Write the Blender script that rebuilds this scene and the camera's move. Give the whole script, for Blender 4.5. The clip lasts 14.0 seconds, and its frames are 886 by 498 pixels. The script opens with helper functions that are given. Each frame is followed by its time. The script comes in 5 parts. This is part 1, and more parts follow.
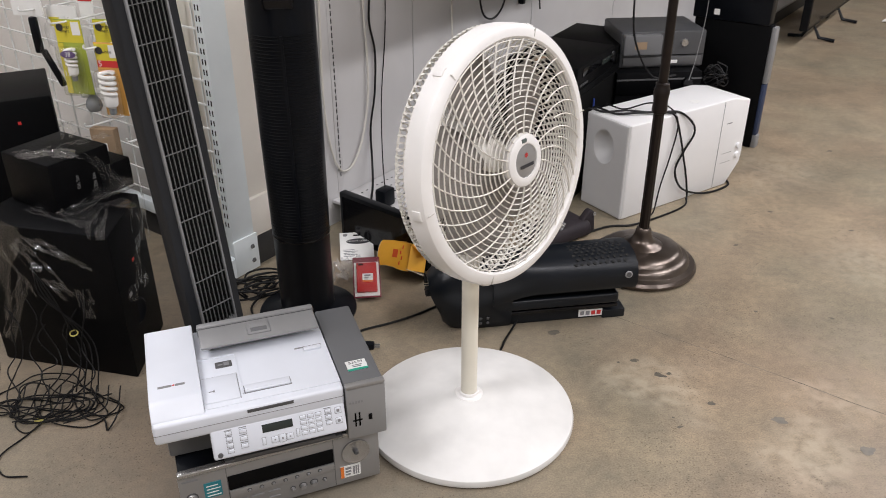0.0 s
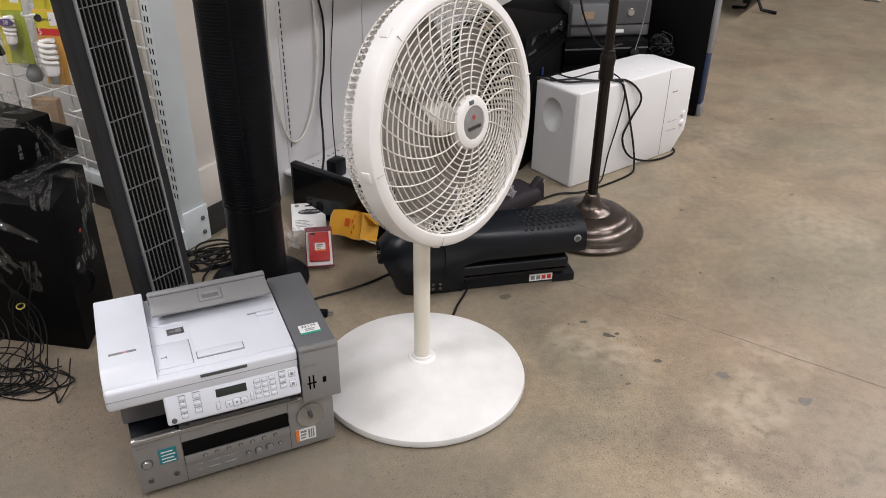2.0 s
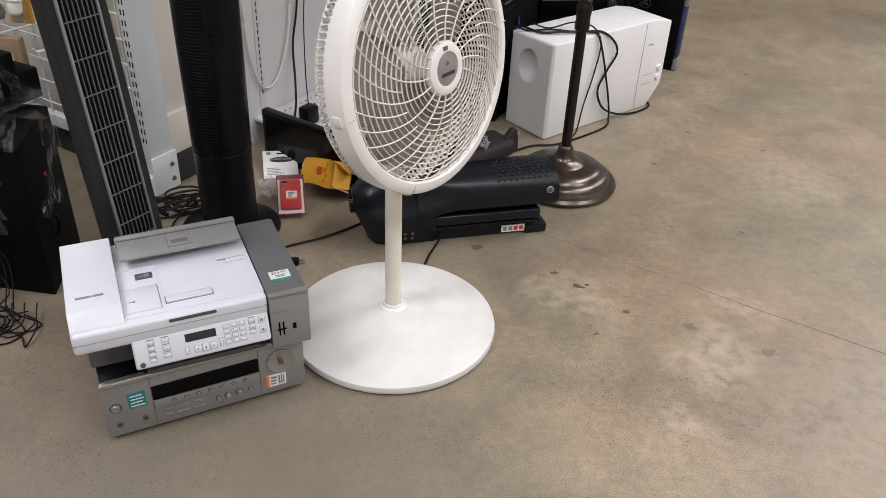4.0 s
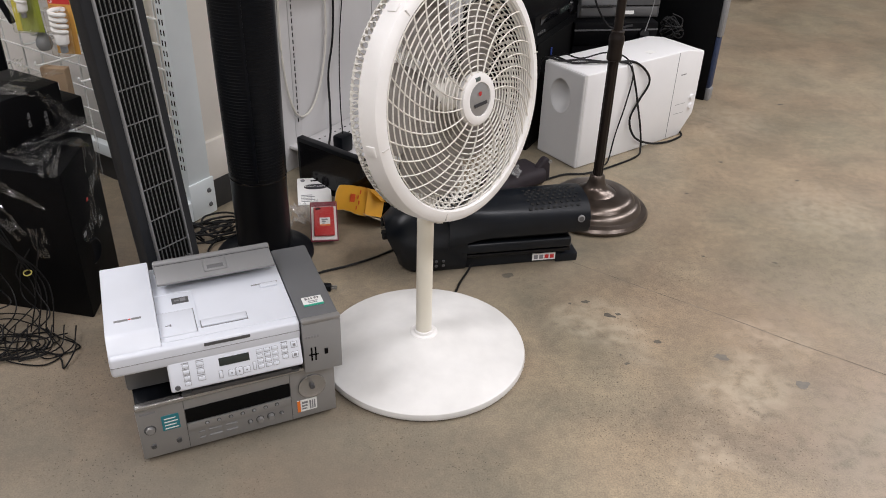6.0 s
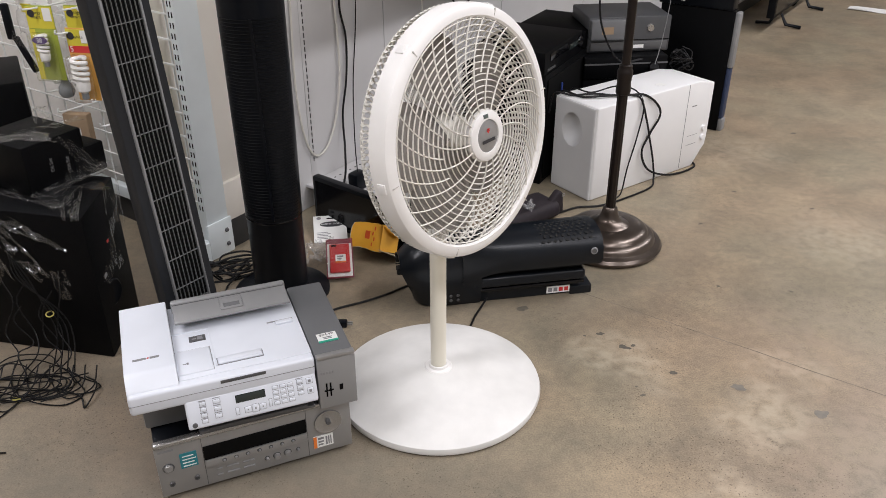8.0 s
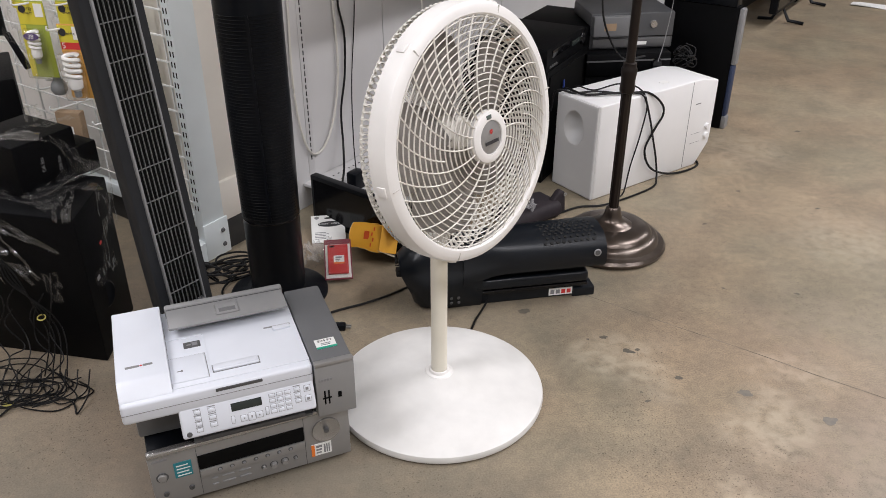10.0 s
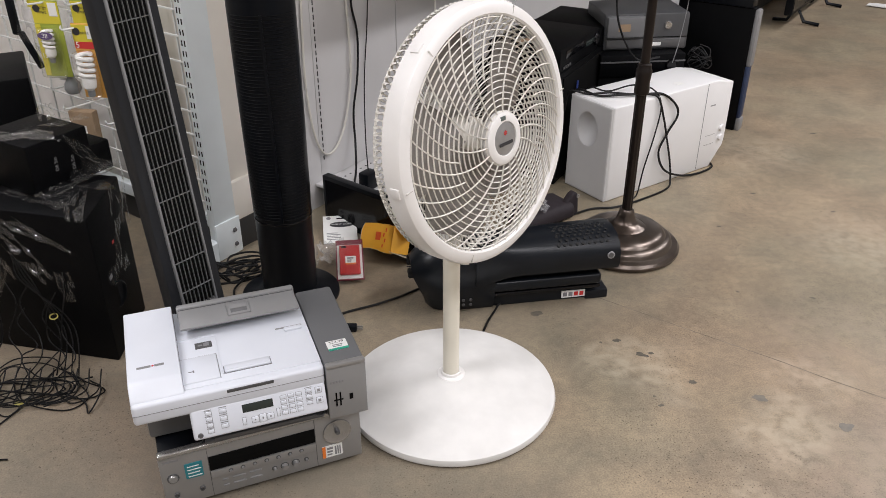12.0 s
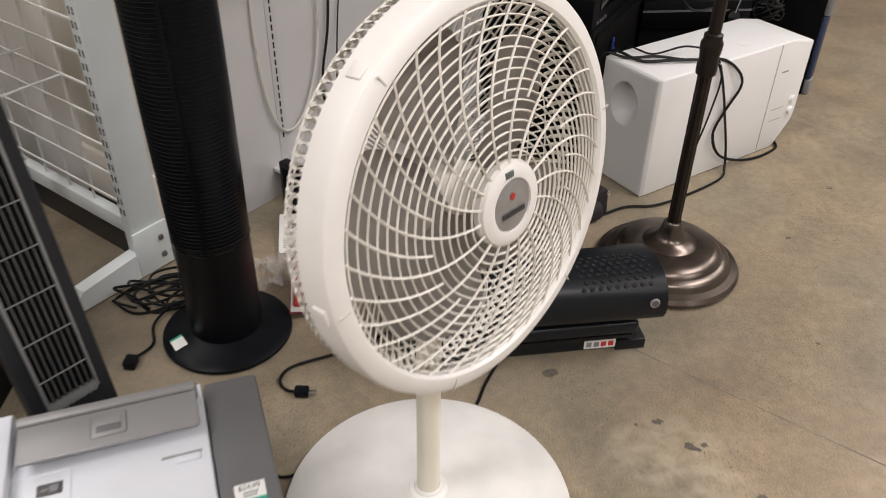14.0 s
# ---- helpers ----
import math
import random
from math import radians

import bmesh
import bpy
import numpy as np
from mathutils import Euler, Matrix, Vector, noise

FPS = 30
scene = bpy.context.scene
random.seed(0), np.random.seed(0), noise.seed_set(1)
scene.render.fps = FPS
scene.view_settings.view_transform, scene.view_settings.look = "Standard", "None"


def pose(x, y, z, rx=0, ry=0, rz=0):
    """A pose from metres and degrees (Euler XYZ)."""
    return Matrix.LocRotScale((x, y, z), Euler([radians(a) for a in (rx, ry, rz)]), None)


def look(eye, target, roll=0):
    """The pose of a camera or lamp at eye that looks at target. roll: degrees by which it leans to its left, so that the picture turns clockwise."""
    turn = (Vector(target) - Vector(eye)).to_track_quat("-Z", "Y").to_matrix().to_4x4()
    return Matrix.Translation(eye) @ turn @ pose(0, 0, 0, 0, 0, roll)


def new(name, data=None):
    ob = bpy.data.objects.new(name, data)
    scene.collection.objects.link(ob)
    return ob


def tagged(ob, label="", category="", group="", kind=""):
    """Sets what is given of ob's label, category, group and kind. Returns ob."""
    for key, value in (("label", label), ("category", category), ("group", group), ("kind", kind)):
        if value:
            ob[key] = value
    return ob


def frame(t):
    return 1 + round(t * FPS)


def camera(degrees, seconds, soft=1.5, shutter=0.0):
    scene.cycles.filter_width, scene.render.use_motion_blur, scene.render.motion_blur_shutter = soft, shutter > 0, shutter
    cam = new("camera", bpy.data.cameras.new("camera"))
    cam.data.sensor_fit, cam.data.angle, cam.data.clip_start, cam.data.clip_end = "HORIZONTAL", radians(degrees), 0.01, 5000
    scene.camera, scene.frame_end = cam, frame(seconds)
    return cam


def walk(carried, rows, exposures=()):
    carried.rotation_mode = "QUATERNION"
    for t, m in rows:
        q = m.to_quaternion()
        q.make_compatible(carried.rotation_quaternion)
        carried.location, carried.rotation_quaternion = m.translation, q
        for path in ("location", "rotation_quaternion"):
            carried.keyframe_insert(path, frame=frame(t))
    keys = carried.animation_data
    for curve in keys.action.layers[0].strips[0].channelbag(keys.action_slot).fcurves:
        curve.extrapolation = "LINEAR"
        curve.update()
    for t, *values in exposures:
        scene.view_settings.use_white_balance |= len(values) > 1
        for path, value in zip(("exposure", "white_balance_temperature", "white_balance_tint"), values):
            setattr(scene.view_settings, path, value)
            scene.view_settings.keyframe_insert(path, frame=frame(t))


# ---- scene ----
cam = camera(57.1, 14.0, soft=0.75, shutter=0.45)
PATH = [
    (0, (0.081, 0.006, 1.391), (0.017, 1.761, 0.434), -0.1),
    (0.5, (0.087, -0.032, 1.399), (0.068, 1.737, 0.466), 0.8),
    (1, (0.089, -0.049, 1.395), (0.104, 1.721, 0.465), 1.0),
    (1.5, (0.092, -0.055, 1.388), (0.117, 1.699, 0.427), 0.7),
    (2, (0.092, -0.029, 1.37), (0.138, 1.701, 0.368), 0.7),
    (2.5, (0.096, -0.031, 1.368), (0.16, 1.678, 0.331), 1.1),
    (2.7, (0.091, -0.033, 1.36), (0.178, 1.665, 0.307), 1.8),
    (4.8, (0.105, -0.035, 1.357), (0.216, 1.632, 0.259), 2.7),
    (5, (0.106, -0.036, 1.357), (0.187, 1.641, 0.271), 2.4),
    (5.5, (0.105, -0.043, 1.36), (0.152, 1.649, 0.295), 2.1),
    (6, (0.097, -0.046, 1.367), (0.13, 1.661, 0.324), 1.8),
    (6.5, (0.097, -0.05, 1.372), (0.119, 1.675, 0.359), 1.0),
    (7, (0.107, -0.054, 1.373), (0.112, 1.68, 0.377), 0.3),
    (7.5, (0.114, -0.061, 1.378), (0.105, 1.682, 0.397), -0.1),
    (8, (0.116, -0.065, 1.379), (0.098, 1.684, 0.409), -0.1),
    (10.5, (0.106, -0.007, 1.373), (0.095, 1.735, 0.39), 0.1),
    (11, (0.104, -0.018, 1.376), (0.088, 1.725, 0.395), 0.3),
    (11.5, (0.098, -0.011, 1.374), (0.07, 1.733, 0.394), 0.2),
    (12, (0.102, -0.001, 1.371), (0.064, 1.741, 0.39), 0.0),
    (12.5, (0.103, 0.012, 1.37), (0.067, 1.745, 0.373), -0.1),
    (13, (0.095, 0.064, 1.363), (0.063, 1.781, 0.338), -0.3),
    (13.5, (0.116, 0.378, 1.329), (0.067, 2.059, 0.247), 0.2),
    (14, (0.141, 0.707, 1.299), (0.082, 2.328, 0.129), 0.9),
]
walk(cam, [(t, look(eye, target, roll)) for t, eye, target, roll in PATH], exposures=[(0, 0.03, 6500, 10), (2.5, -0.05, 6500, 10), (5.5, -0.05, 6500, 10), (8, 0.0, 6450, 10), (13, 0.0, 6550, 10), (14, -0.08, 6950, 10)])

# ---- light ----
world = bpy.data.worlds.new("store_world")
scene.world = world
world.use_nodes = True
world.node_tree.nodes["Background"].inputs[0].default_value = (0.9, 0.95, 1.0, 1)
world.node_tree.nodes["Background"].inputs[1].default_value = 0.03


def strip_lamp(x, y, z, rz, length, width, watts, tint=(1.0, 0.98, 1.025)):
    d = bpy.data.lights.new("fluorescent_strip", "AREA")
    d.shape, d.size, d.size_y, d.energy, d.color = "RECTANGLE", length, width, watts, tint
    ob = new("fluorescent_strip", d)
    ob.matrix_world = pose(x, y, z, 0, 0, rz)
    return ob


# ceiling strips out of view; the one at x -3.1 is added to brighten the end rack
for lx, ly, lw in ((-2.0, 0.2, 76), (0.9, -0.9, 88), (2.9, 2.4, 112), (-3.1, 2.5, 44), (4.9, 5.4, 84), (4.2, -0.9, 105)):
    strip_lamp(lx, ly, 3.52, 56, 2.4, 0.28, lw)


# ---- materials ----
def material(name, base, rough=0.5, metal=0.0, vary=0.0, scale=20.0, bump=0.0, bump_scale=200.0, second=None, spec=0.5, coat=0.0, rough_vary=0.0, distort=0.0):
    m = bpy.data.materials.new(name)
    m.use_nodes = True
    nt = m.node_tree
    b = nt.nodes["Principled BSDF"]
    b.inputs["Base Color"].default_value = (*base, 1)
    b.inputs["Roughness"].default_value = rough
    b.inputs["Metallic"].default_value = metal
    b.inputs["Specular IOR Level"].default_value = spec
    b.inputs["Coat Weight"].default_value = coat
    co = nt.nodes.new("ShaderNodeTexCoord")
    if vary or second or rough_vary:
        n = nt.nodes.new("ShaderNodeTexNoise")
        n.inputs["Scale"].default_value = scale
        n.inputs["Detail"].default_value = 6
        n.inputs["Distortion"].default_value = distort
        nt.links.new(co.outputs["Object"], n.inputs["Vector"])
        if vary or second:
            r = nt.nodes.new("ShaderNodeValToRGB")
            r.color_ramp.elements[0].position, r.color_ramp.elements[1].position = 0.35, 0.68
            other = second or tuple(c * (1 - vary) for c in base)
            r.color_ramp.elements[0].color, r.color_ramp.elements[1].color = (*other, 1), (*base, 1)
            nt.links.new(n.outputs["Fac"], r.inputs["Fac"])
            nt.links.new(r.outputs["Color"], b.inputs["Base Color"])
        if rough_vary:
            k = nt.nodes.new("ShaderNodeMapRange")
            k.inputs["To Min"].default_value, k.inputs["To Max"].default_value = rough - rough_vary, rough + rough_vary
            nt.links.new(n.outputs["Fac"], k.inputs["Value"])
            nt.links.new(k.outputs["Result"], b.inputs["Roughness"])
    if bump:
        n2 = nt.nodes.new("ShaderNodeTexNoise")
        n2.inputs["Scale"].default_value = bump_scale
        n2.inputs["Detail"].default_value = 4
        nt.links.new(co.outputs["Object"], n2.inputs["Vector"])
        bp = nt.nodes.new("ShaderNodeBump")
        bp.inputs["Strength"].default_value = bump
        bp.inputs["Distance"].default_value = 0.002
        nt.links.new(n2.outputs["Fac"], bp.inputs["Height"])
        nt.links.new(bp.outputs["Normal"], b.inputs["Normal"])
    return m


# third tone mixes dirt with light falloff painted into the floor colour
PALE, RUST, DIRT_FALLOFF = (0.45, 0.39, 0.295), (0.305, 0.24, 0.180), (0.140, 0.126, 0.104)
PATCHES = ((-0.35, 1.0, 1.05, 0.66, DIRT_FALLOFF), (0.25, 2.25, 0.6, 0.32, DIRT_FALLOFF), (-0.9, 2.0, 0.9, 0.4, DIRT_FALLOFF), (0.60, 1.80, 0.18, 0.65, PALE), (0.93, 1.56, 0.17, 0.65, PALE), (0.86, 1.46, 0.12, 0.5, PALE), (1.08, 1.77, 0.13, 0.55, PALE), (1.52, 2.5, 0.3, 0.4, PALE), (0.76, 1.28, 0.13, 0.6, PALE), (1.35, 3.3, 0.35, 0.35, PALE), (1.25, 1.35, 0.5, 0.75, RUST), (1.2, 1.95, 0.35, 0.45, RUST))


def concrete():
    m = bpy.data.materials.new("sealed_concrete")
    m.use_nodes = True
    nt = m.node_tree
    b = nt.nodes["Principled BSDF"]
    co = nt.nodes.new("ShaderNodeTexCoord")

    def tex(scale, detail=5, distort=0.0):
        n = nt.nodes.new("ShaderNodeTexNoise")
        n.inputs["Scale"].default_value, n.inputs["Detail"].default_value, n.inputs["Distortion"].default_value = scale, detail, distort
        nt.links.new(co.outputs["Object"], n.inputs["Vector"])
        return n.outputs["Fac"]

    def ramp(fac, p0, c0, p1, c1):
        r = nt.nodes.new("ShaderNodeValToRGB")
        e = r.color_ramp.elements
        e[0].position, e[1].position = p0, p1
        e[0].color, e[1].color = (*c0, 1), (*c1, 1)
        nt.links.new(fac, r.inputs["Fac"])
        return r.outputs["Color"]

    def mix(kind, fac, a, c):
        x = nt.nodes.new("ShaderNodeMix")
        x.data_type, x.blend_type = "RGBA", kind
        if isinstance(fac, float):
            x.inputs[0].default_value = fac
        else:
            nt.links.new(fac, x.inputs[0])
        nt.links.new(a, x.inputs[6])
        nt.links.new(c, x.inputs[7])
        return x.outputs[2]

    broad = ramp(tex(0.8, 4, 0.4), 0.3, (0.252, 0.210, 0.151), 0.7, (0.338, 0.285, 0.208))
    cloud = ramp(tex(2.6, 6, 0.8), 0.34, (0.79, 0.80, 0.80), 0.66, (1.10, 1.085, 1.055))
    blotch = ramp(tex(8.0, 8, 0.3), 0.36, (0.84, 0.84, 0.85), 0.62, (1.08, 1.06, 1.03))
    grain = ramp(tex(230.0, 6), 0.34, (0.70, 0.70, 0.70), 0.66, (1.17, 1.17, 1.17))
    mid = ramp(tex(42.0, 8), 0.36, (0.82, 0.825, 0.83), 0.64, (1.12, 1.105, 1.09))
    col = mix("MULTIPLY", 0.9, broad, cloud)
    col = mix("MULTIPLY", 0.75, col, blotch)
    col = mix("MULTIPLY", 0.75, col, grain)
    col = mix("MULTIPLY", 0.6, col, mid)

    def paint(rgb):
        c = nt.nodes.new("ShaderNodeRGB")
        c.outputs[0].default_value = (*rgb, 1)
        return c.outputs[0]

    # worn pale patches and one rust-tinged area, with ragged edges; broad dirt with painted falloff
    ragged = nt.nodes.new("ShaderNodeTexNoise")
    ragged.inputs["Scale"].default_value, ragged.inputs["Detail"].default_value = 7.0, 8
    nt.links.new(co.outputs["Object"], ragged.inputs["Vector"])
    bend = nt.nodes.new("ShaderNodeVectorMath")
    bend.operation, bend.inputs[1].default_value = "MULTIPLY_ADD", (0.32, 0.32, 0.0)
    nt.links.new(ragged.outputs["Color"], bend.inputs[0])
    nt.links.new(co.outputs["Object"], bend.inputs[2])
    tatter = ramp(tex(26.0, 8, 0.3), 0.34, (0.1, 0.1, 0.1), 0.6, (1, 1, 1))
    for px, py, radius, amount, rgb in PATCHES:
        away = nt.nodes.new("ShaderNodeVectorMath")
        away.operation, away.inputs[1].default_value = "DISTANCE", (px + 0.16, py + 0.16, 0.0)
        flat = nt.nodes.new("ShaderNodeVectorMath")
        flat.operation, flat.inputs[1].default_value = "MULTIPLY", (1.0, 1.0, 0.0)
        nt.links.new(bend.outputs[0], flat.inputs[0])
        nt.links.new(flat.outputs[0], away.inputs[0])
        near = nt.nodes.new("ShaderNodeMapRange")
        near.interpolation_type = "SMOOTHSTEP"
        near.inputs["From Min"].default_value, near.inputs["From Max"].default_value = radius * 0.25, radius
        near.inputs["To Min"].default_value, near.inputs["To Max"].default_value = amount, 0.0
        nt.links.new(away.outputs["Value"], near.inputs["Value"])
        # soft edge where dirt and painted light falloff share one patch
        edge = near.outputs["Result"] if rgb is DIRT_FALLOFF else mix("MULTIPLY", 1.0, near.outputs["Result"], tatter)
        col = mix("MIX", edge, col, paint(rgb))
    # small pits with dark aggregate where the surface has worn
    v = nt.nodes.new("ShaderNodeTexVoronoi")
    v.inputs["Scale"].default_value = 150
    warp = nt.nodes.new("ShaderNodeTexNoise")
    warp.inputs["Scale"].default_value, warp.inputs["Detail"].default_value = 60, 3
    nt.links.new(co.outputs["Object"], warp.inputs["Vector"])
    shift = nt.nodes.new("ShaderNodeVectorMath")
    shift.operation = "MULTIPLY_ADD"
    shift.inputs[1].default_value = (0.022, 0.022, 0.022)
    nt.links.new(warp.outputs["Color"], shift.inputs[0])
    nt.links.new(co.outputs["Object"], shift.inputs[2])
    nt.links.new(shift.outputs[0], v.inputs["Vector"])
    pit = ramp(v.outputs["Distance"], 0.14, (0.42, 0.39, 0.37), 0.34, (1, 1, 1))
    some = ramp(v.outputs["Color"], 0.42, (1, 1, 1), 0.58, (0, 0, 0))
    worn = mix("MULTIPLY", 1.0, ramp(tex(2.2, 5, 0.5), 0.46, (0, 0, 0), 0.6, (1, 1, 1)), some)
    one = nt.nodes.new("ShaderNodeRGB")
    one.outputs[0].default_value = (1, 1, 1, 1)
    col = mix("MULTIPLY", 1.0, col, mix("MIX", worn, one.outputs[0], pit))
    col = mix("MULTIPLY", 1.0, col, ramp(tex(1.7, 4, 0.3), 0.36, (0.97, 1.0, 0.99), 0.64, (1.06, 0.99, 0.96)))
    nt.links.new(col, b.inputs["Base Color"])
    k = nt.nodes.new("ShaderNodeMapRange")
    k.inputs["To Min"].default_value, k.inputs["To Max"].default_value = 0.34, 0.62
    nt.links.new(tex(5.0, 6, 0.6), k.inputs["Value"])
    nt.links.new(k.outputs["Result"], b.inputs["Roughness"])
    bp = nt.nodes.new("ShaderNodeBump")
    bp.inputs["Strength"].default_value, bp.inputs["Distance"].default_value = 0.25, 0.002
    nt.links.new(tex(120, 6), bp.inputs["Height"])
    nt.links.new(bp.outputs["Normal"], b.inputs["Normal"])
    return m


CONCRETE = concrete()
WHITE_PLASTIC = material("warm_white_plastic", (0.82, 0.805, 0.785), 0.38, vary=0.07, scale=9, bump=0.05, bump_scale=400)
GRILLE_PLASTIC = material("ivory_plastic", (0.80, 0.775, 0.715), 0.35, vary=0.05, scale=12)
BASE_PLASTIC = material("scuffed_white_plastic", (0.73, 0.722, 0.70), 0.42, vary=0.10, scale=14, bump=0.06, bump_scale=300, rough_vary=0.1)
POLE_PAINT = material("cream_pole_paint", (0.78, 0.74, 0.63), 0.33, vary=0.05, scale=8)
BADGE = material("brushed_grey_badge", (0.36, 0.36, 0.36), 0.35, metal=0.5, vary=0.1, scale=60)
DARK_INK = material("dark_ink", (0.03, 0.03, 0.035), 0.5)
GREY_INK = material("grey_ink", (0.22, 0.22, 0.23), 0.5)
RED_INK = material("red_ink", (0.55, 0.03, 0.03), 0.5)
GREEN_INK = material("green_ink", (0.02, 0.35, 0.24), 0.5)
ORANGE_INK = material("orange_ink", (0.80, 0.20, 0.03), 0.5)
PAPER = material("white_paper", (0.82, 0.82, 0.80), 0.7, vary=0.05, scale=30)
PRINTER_WHITE = material("cool_white_plastic", (0.70, 0.73, 0.79), 0.34, vary=0.04, scale=10, bump=0.08, bump_scale=700)
PRINTER_GREY = material("mid_grey_plastic", (0.138, 0.141, 0.146), 0.42, vary=0.08, scale=8, bump=0.10, bump_scale=800)
PRINTER_SILVER = material("silver_grey_plastic", (0.29, 0.292, 0.294), 0.38, metal=0.2, vary=0.06, scale=10, bump=0.06, bump_scale=700)
DARK_GREY = material("dark_grey_plastic", (0.09, 0.09, 0.092), 0.45, vary=0.15, scale=10, bump=0.08, bump_scale=600)
LCD = material("dark_lcd_glass", (0.025, 0.032, 0.03), 0.12)
SILVER = material("satin_silver_panel", (0.33, 0.327, 0.322), 0.30, metal=0.5, vary=0.06, scale=14)
BLACK_GLOSS = material("black_gloss_plastic", (0.004, 0.004, 0.005), 0.14, spec=0.3)
BLACK_PLASTIC = material("black_plastic", (0.0045, 0.0056, 0.0080), 0.36, vary=0.3, scale=9, bump=0.08, bump_scale=600, rough_vary=0.08, spec=0.15)
HEATER_BLACK = material("heater_black_plastic", (0.0070, 0.0092, 0.0130), 0.32, vary=0.25, scale=9, bump=0.06, bump_scale=600, rough_vary=0.06, spec=0.30)
BLACK_VINYL = material("black_vinyl_wrap", (0.0028, 0.0030, 0.0036), 0.5, vary=0.25, scale=40, bump=0.2, bump_scale=500, spec=0.09)
BLACK_DEEP = material("matte_black", (0.003, 0.003, 0.003), 0.8, spec=0.1)
CHARCOAL = material("charcoal_plastic", (0.020, 0.0215, 0.0245), 0.48, spec=0.22, vary=0.12, scale=8, bump=0.05, bump_scale=600)
SLAT_GREY = material("light_grey_slats", (0.23, 0.232, 0.236), 0.4, vary=0.06, scale=20)
BRONZE = material("aged_bronze", (0.165, 0.14, 0.122), 0.30, metal=0.9, second=(0.085, 0.066, 0.056), scale=7, rough_vary=0.08, distort=0.6)
BRONZE_DARK = material("dark_bronze", (0.022, 0.016, 0.014), 0.36, metal=0.55, vary=0.3, scale=12)
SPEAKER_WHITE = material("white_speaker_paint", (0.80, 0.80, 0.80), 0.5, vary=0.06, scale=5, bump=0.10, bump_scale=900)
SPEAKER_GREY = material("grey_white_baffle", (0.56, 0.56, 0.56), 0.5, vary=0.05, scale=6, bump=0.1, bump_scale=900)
CORD_BLACK = material("black_cord", (0.006, 0.006, 0.0065), 0.45, spec=0.25)
CORD_WHITE = material("white_cord", (0.54, 0.52, 0.47), 0.45)
PANEL_WHITE = material("white_steel_panel", (0.53, 0.522, 0.52), 0.5, vary=0.09, scale=3.5, bump=0.03, bump_scale=100)
CREAM = material("cream_painted_column", (0.78, 0.74, 0.67), 0.5, vary=0.08, scale=5, bump=0.05, bump_scale=60)
COVE = material("black_cove_base", (0.03, 0.03, 0.03), 0.5, vary=0.2, scale=20)
UPRIGHT_BLUE = material("pale_blue_steel", (0.68, 0.73, 0.74), 0.4, vary=0.06, scale=9)
# near-black paint for the shade inside openings that are not cut
SLOT_SHADE = material("painted_slot_shade", (0.008, 0.008, 0.008), 0.9)
STORE_WALL = material("store_wall_paint", (0.62, 0.60, 0.56), 0.7, vary=0.06, scale=1.2)
CEILING = material("ceiling_tile", (0.72, 0.71, 0.68), 0.85, vary=0.06, scale=3)


# ---- mesh helpers ----
def box(bm, x0, x1, y0, y1, z0, z1, bevel=0.0, seg=2, m=None):
    r = bmesh.ops.create_cube(bm, size=1.0, matrix=Matrix.Translation(((x0 + x1) / 2, (y0 + y1) / 2, (z0 + z1) / 2)) @ Matrix.Diagonal((x1 - x0, y1 - y0, z1 - z0, 1)))
    vs = r["verts"]
    if bevel:
        edges = list({e for v in vs for e in v.link_edges})
        out = bmesh.ops.bevel(bm, geom=edges, offset=bevel, segments=seg, profile=0.5, affect="EDGES")
        vs = list({v for f in out["faces"] for v in f.verts} | {v for v in vs if v.is_valid})
    if m is not None:
        bmesh.ops.transform(bm, matrix=m, verts=vs)
    return vs


def prism(bm, outline, y0, y1, m=None):
    """An outline in x and z, pulled from y0 to y1."""
    a = [bm.verts.new((x, y0, z)) for x, z in outline]
    b = [bm.verts.new((x, y1, z)) for x, z in outline]
    n = len(a)
    bm.faces.new(a)
    bm.faces.new(b[::-1])
    for i in range(n):
        bm.faces.new((a[i], b[i], b[(i + 1) % n], a[(i + 1) % n]))
    bmesh.ops.recalc_face_normals(bm, faces=bm.faces)
    if m is not None:
        bmesh.ops.transform(bm, matrix=m, verts=a + b)
    return a + b


def lathe(bm, profile, seg=64, m=None, arc=None):
    """Turns a profile of (radius, z) round z."""
    rings, made = [], []
    for r, z in profile:
        if r < 1e-6:
            ring = [bm.verts.new((0, 0, z))]
        else:
            ring = [bm.verts.new((r * math.cos(2 * math.pi * i / seg), r * math.sin(2 * math.pi * i / seg), z)) for i in range(seg)]
        rings.append(ring)
        made += ring
    for a, b in zip(rings, rings[1:]):
        for i in range(seg):
            j = (i + 1) % seg
            if len(a) == 1 and len(b) == 1:
                continue
            if len(a) == 1:
                bm.faces.new((a[0], b[j], b[i]))
            elif len(b) == 1:
                bm.faces.new((a[i], a[j], b[0]))
            else:
                bm.faces.new((a[i], a[j], b[j], b[i]))
    bmesh.ops.recalc_face_normals(bm, faces=bm.faces)
    if m is not None:
        bmesh.ops.transform(bm, matrix=m, verts=made)
    return made


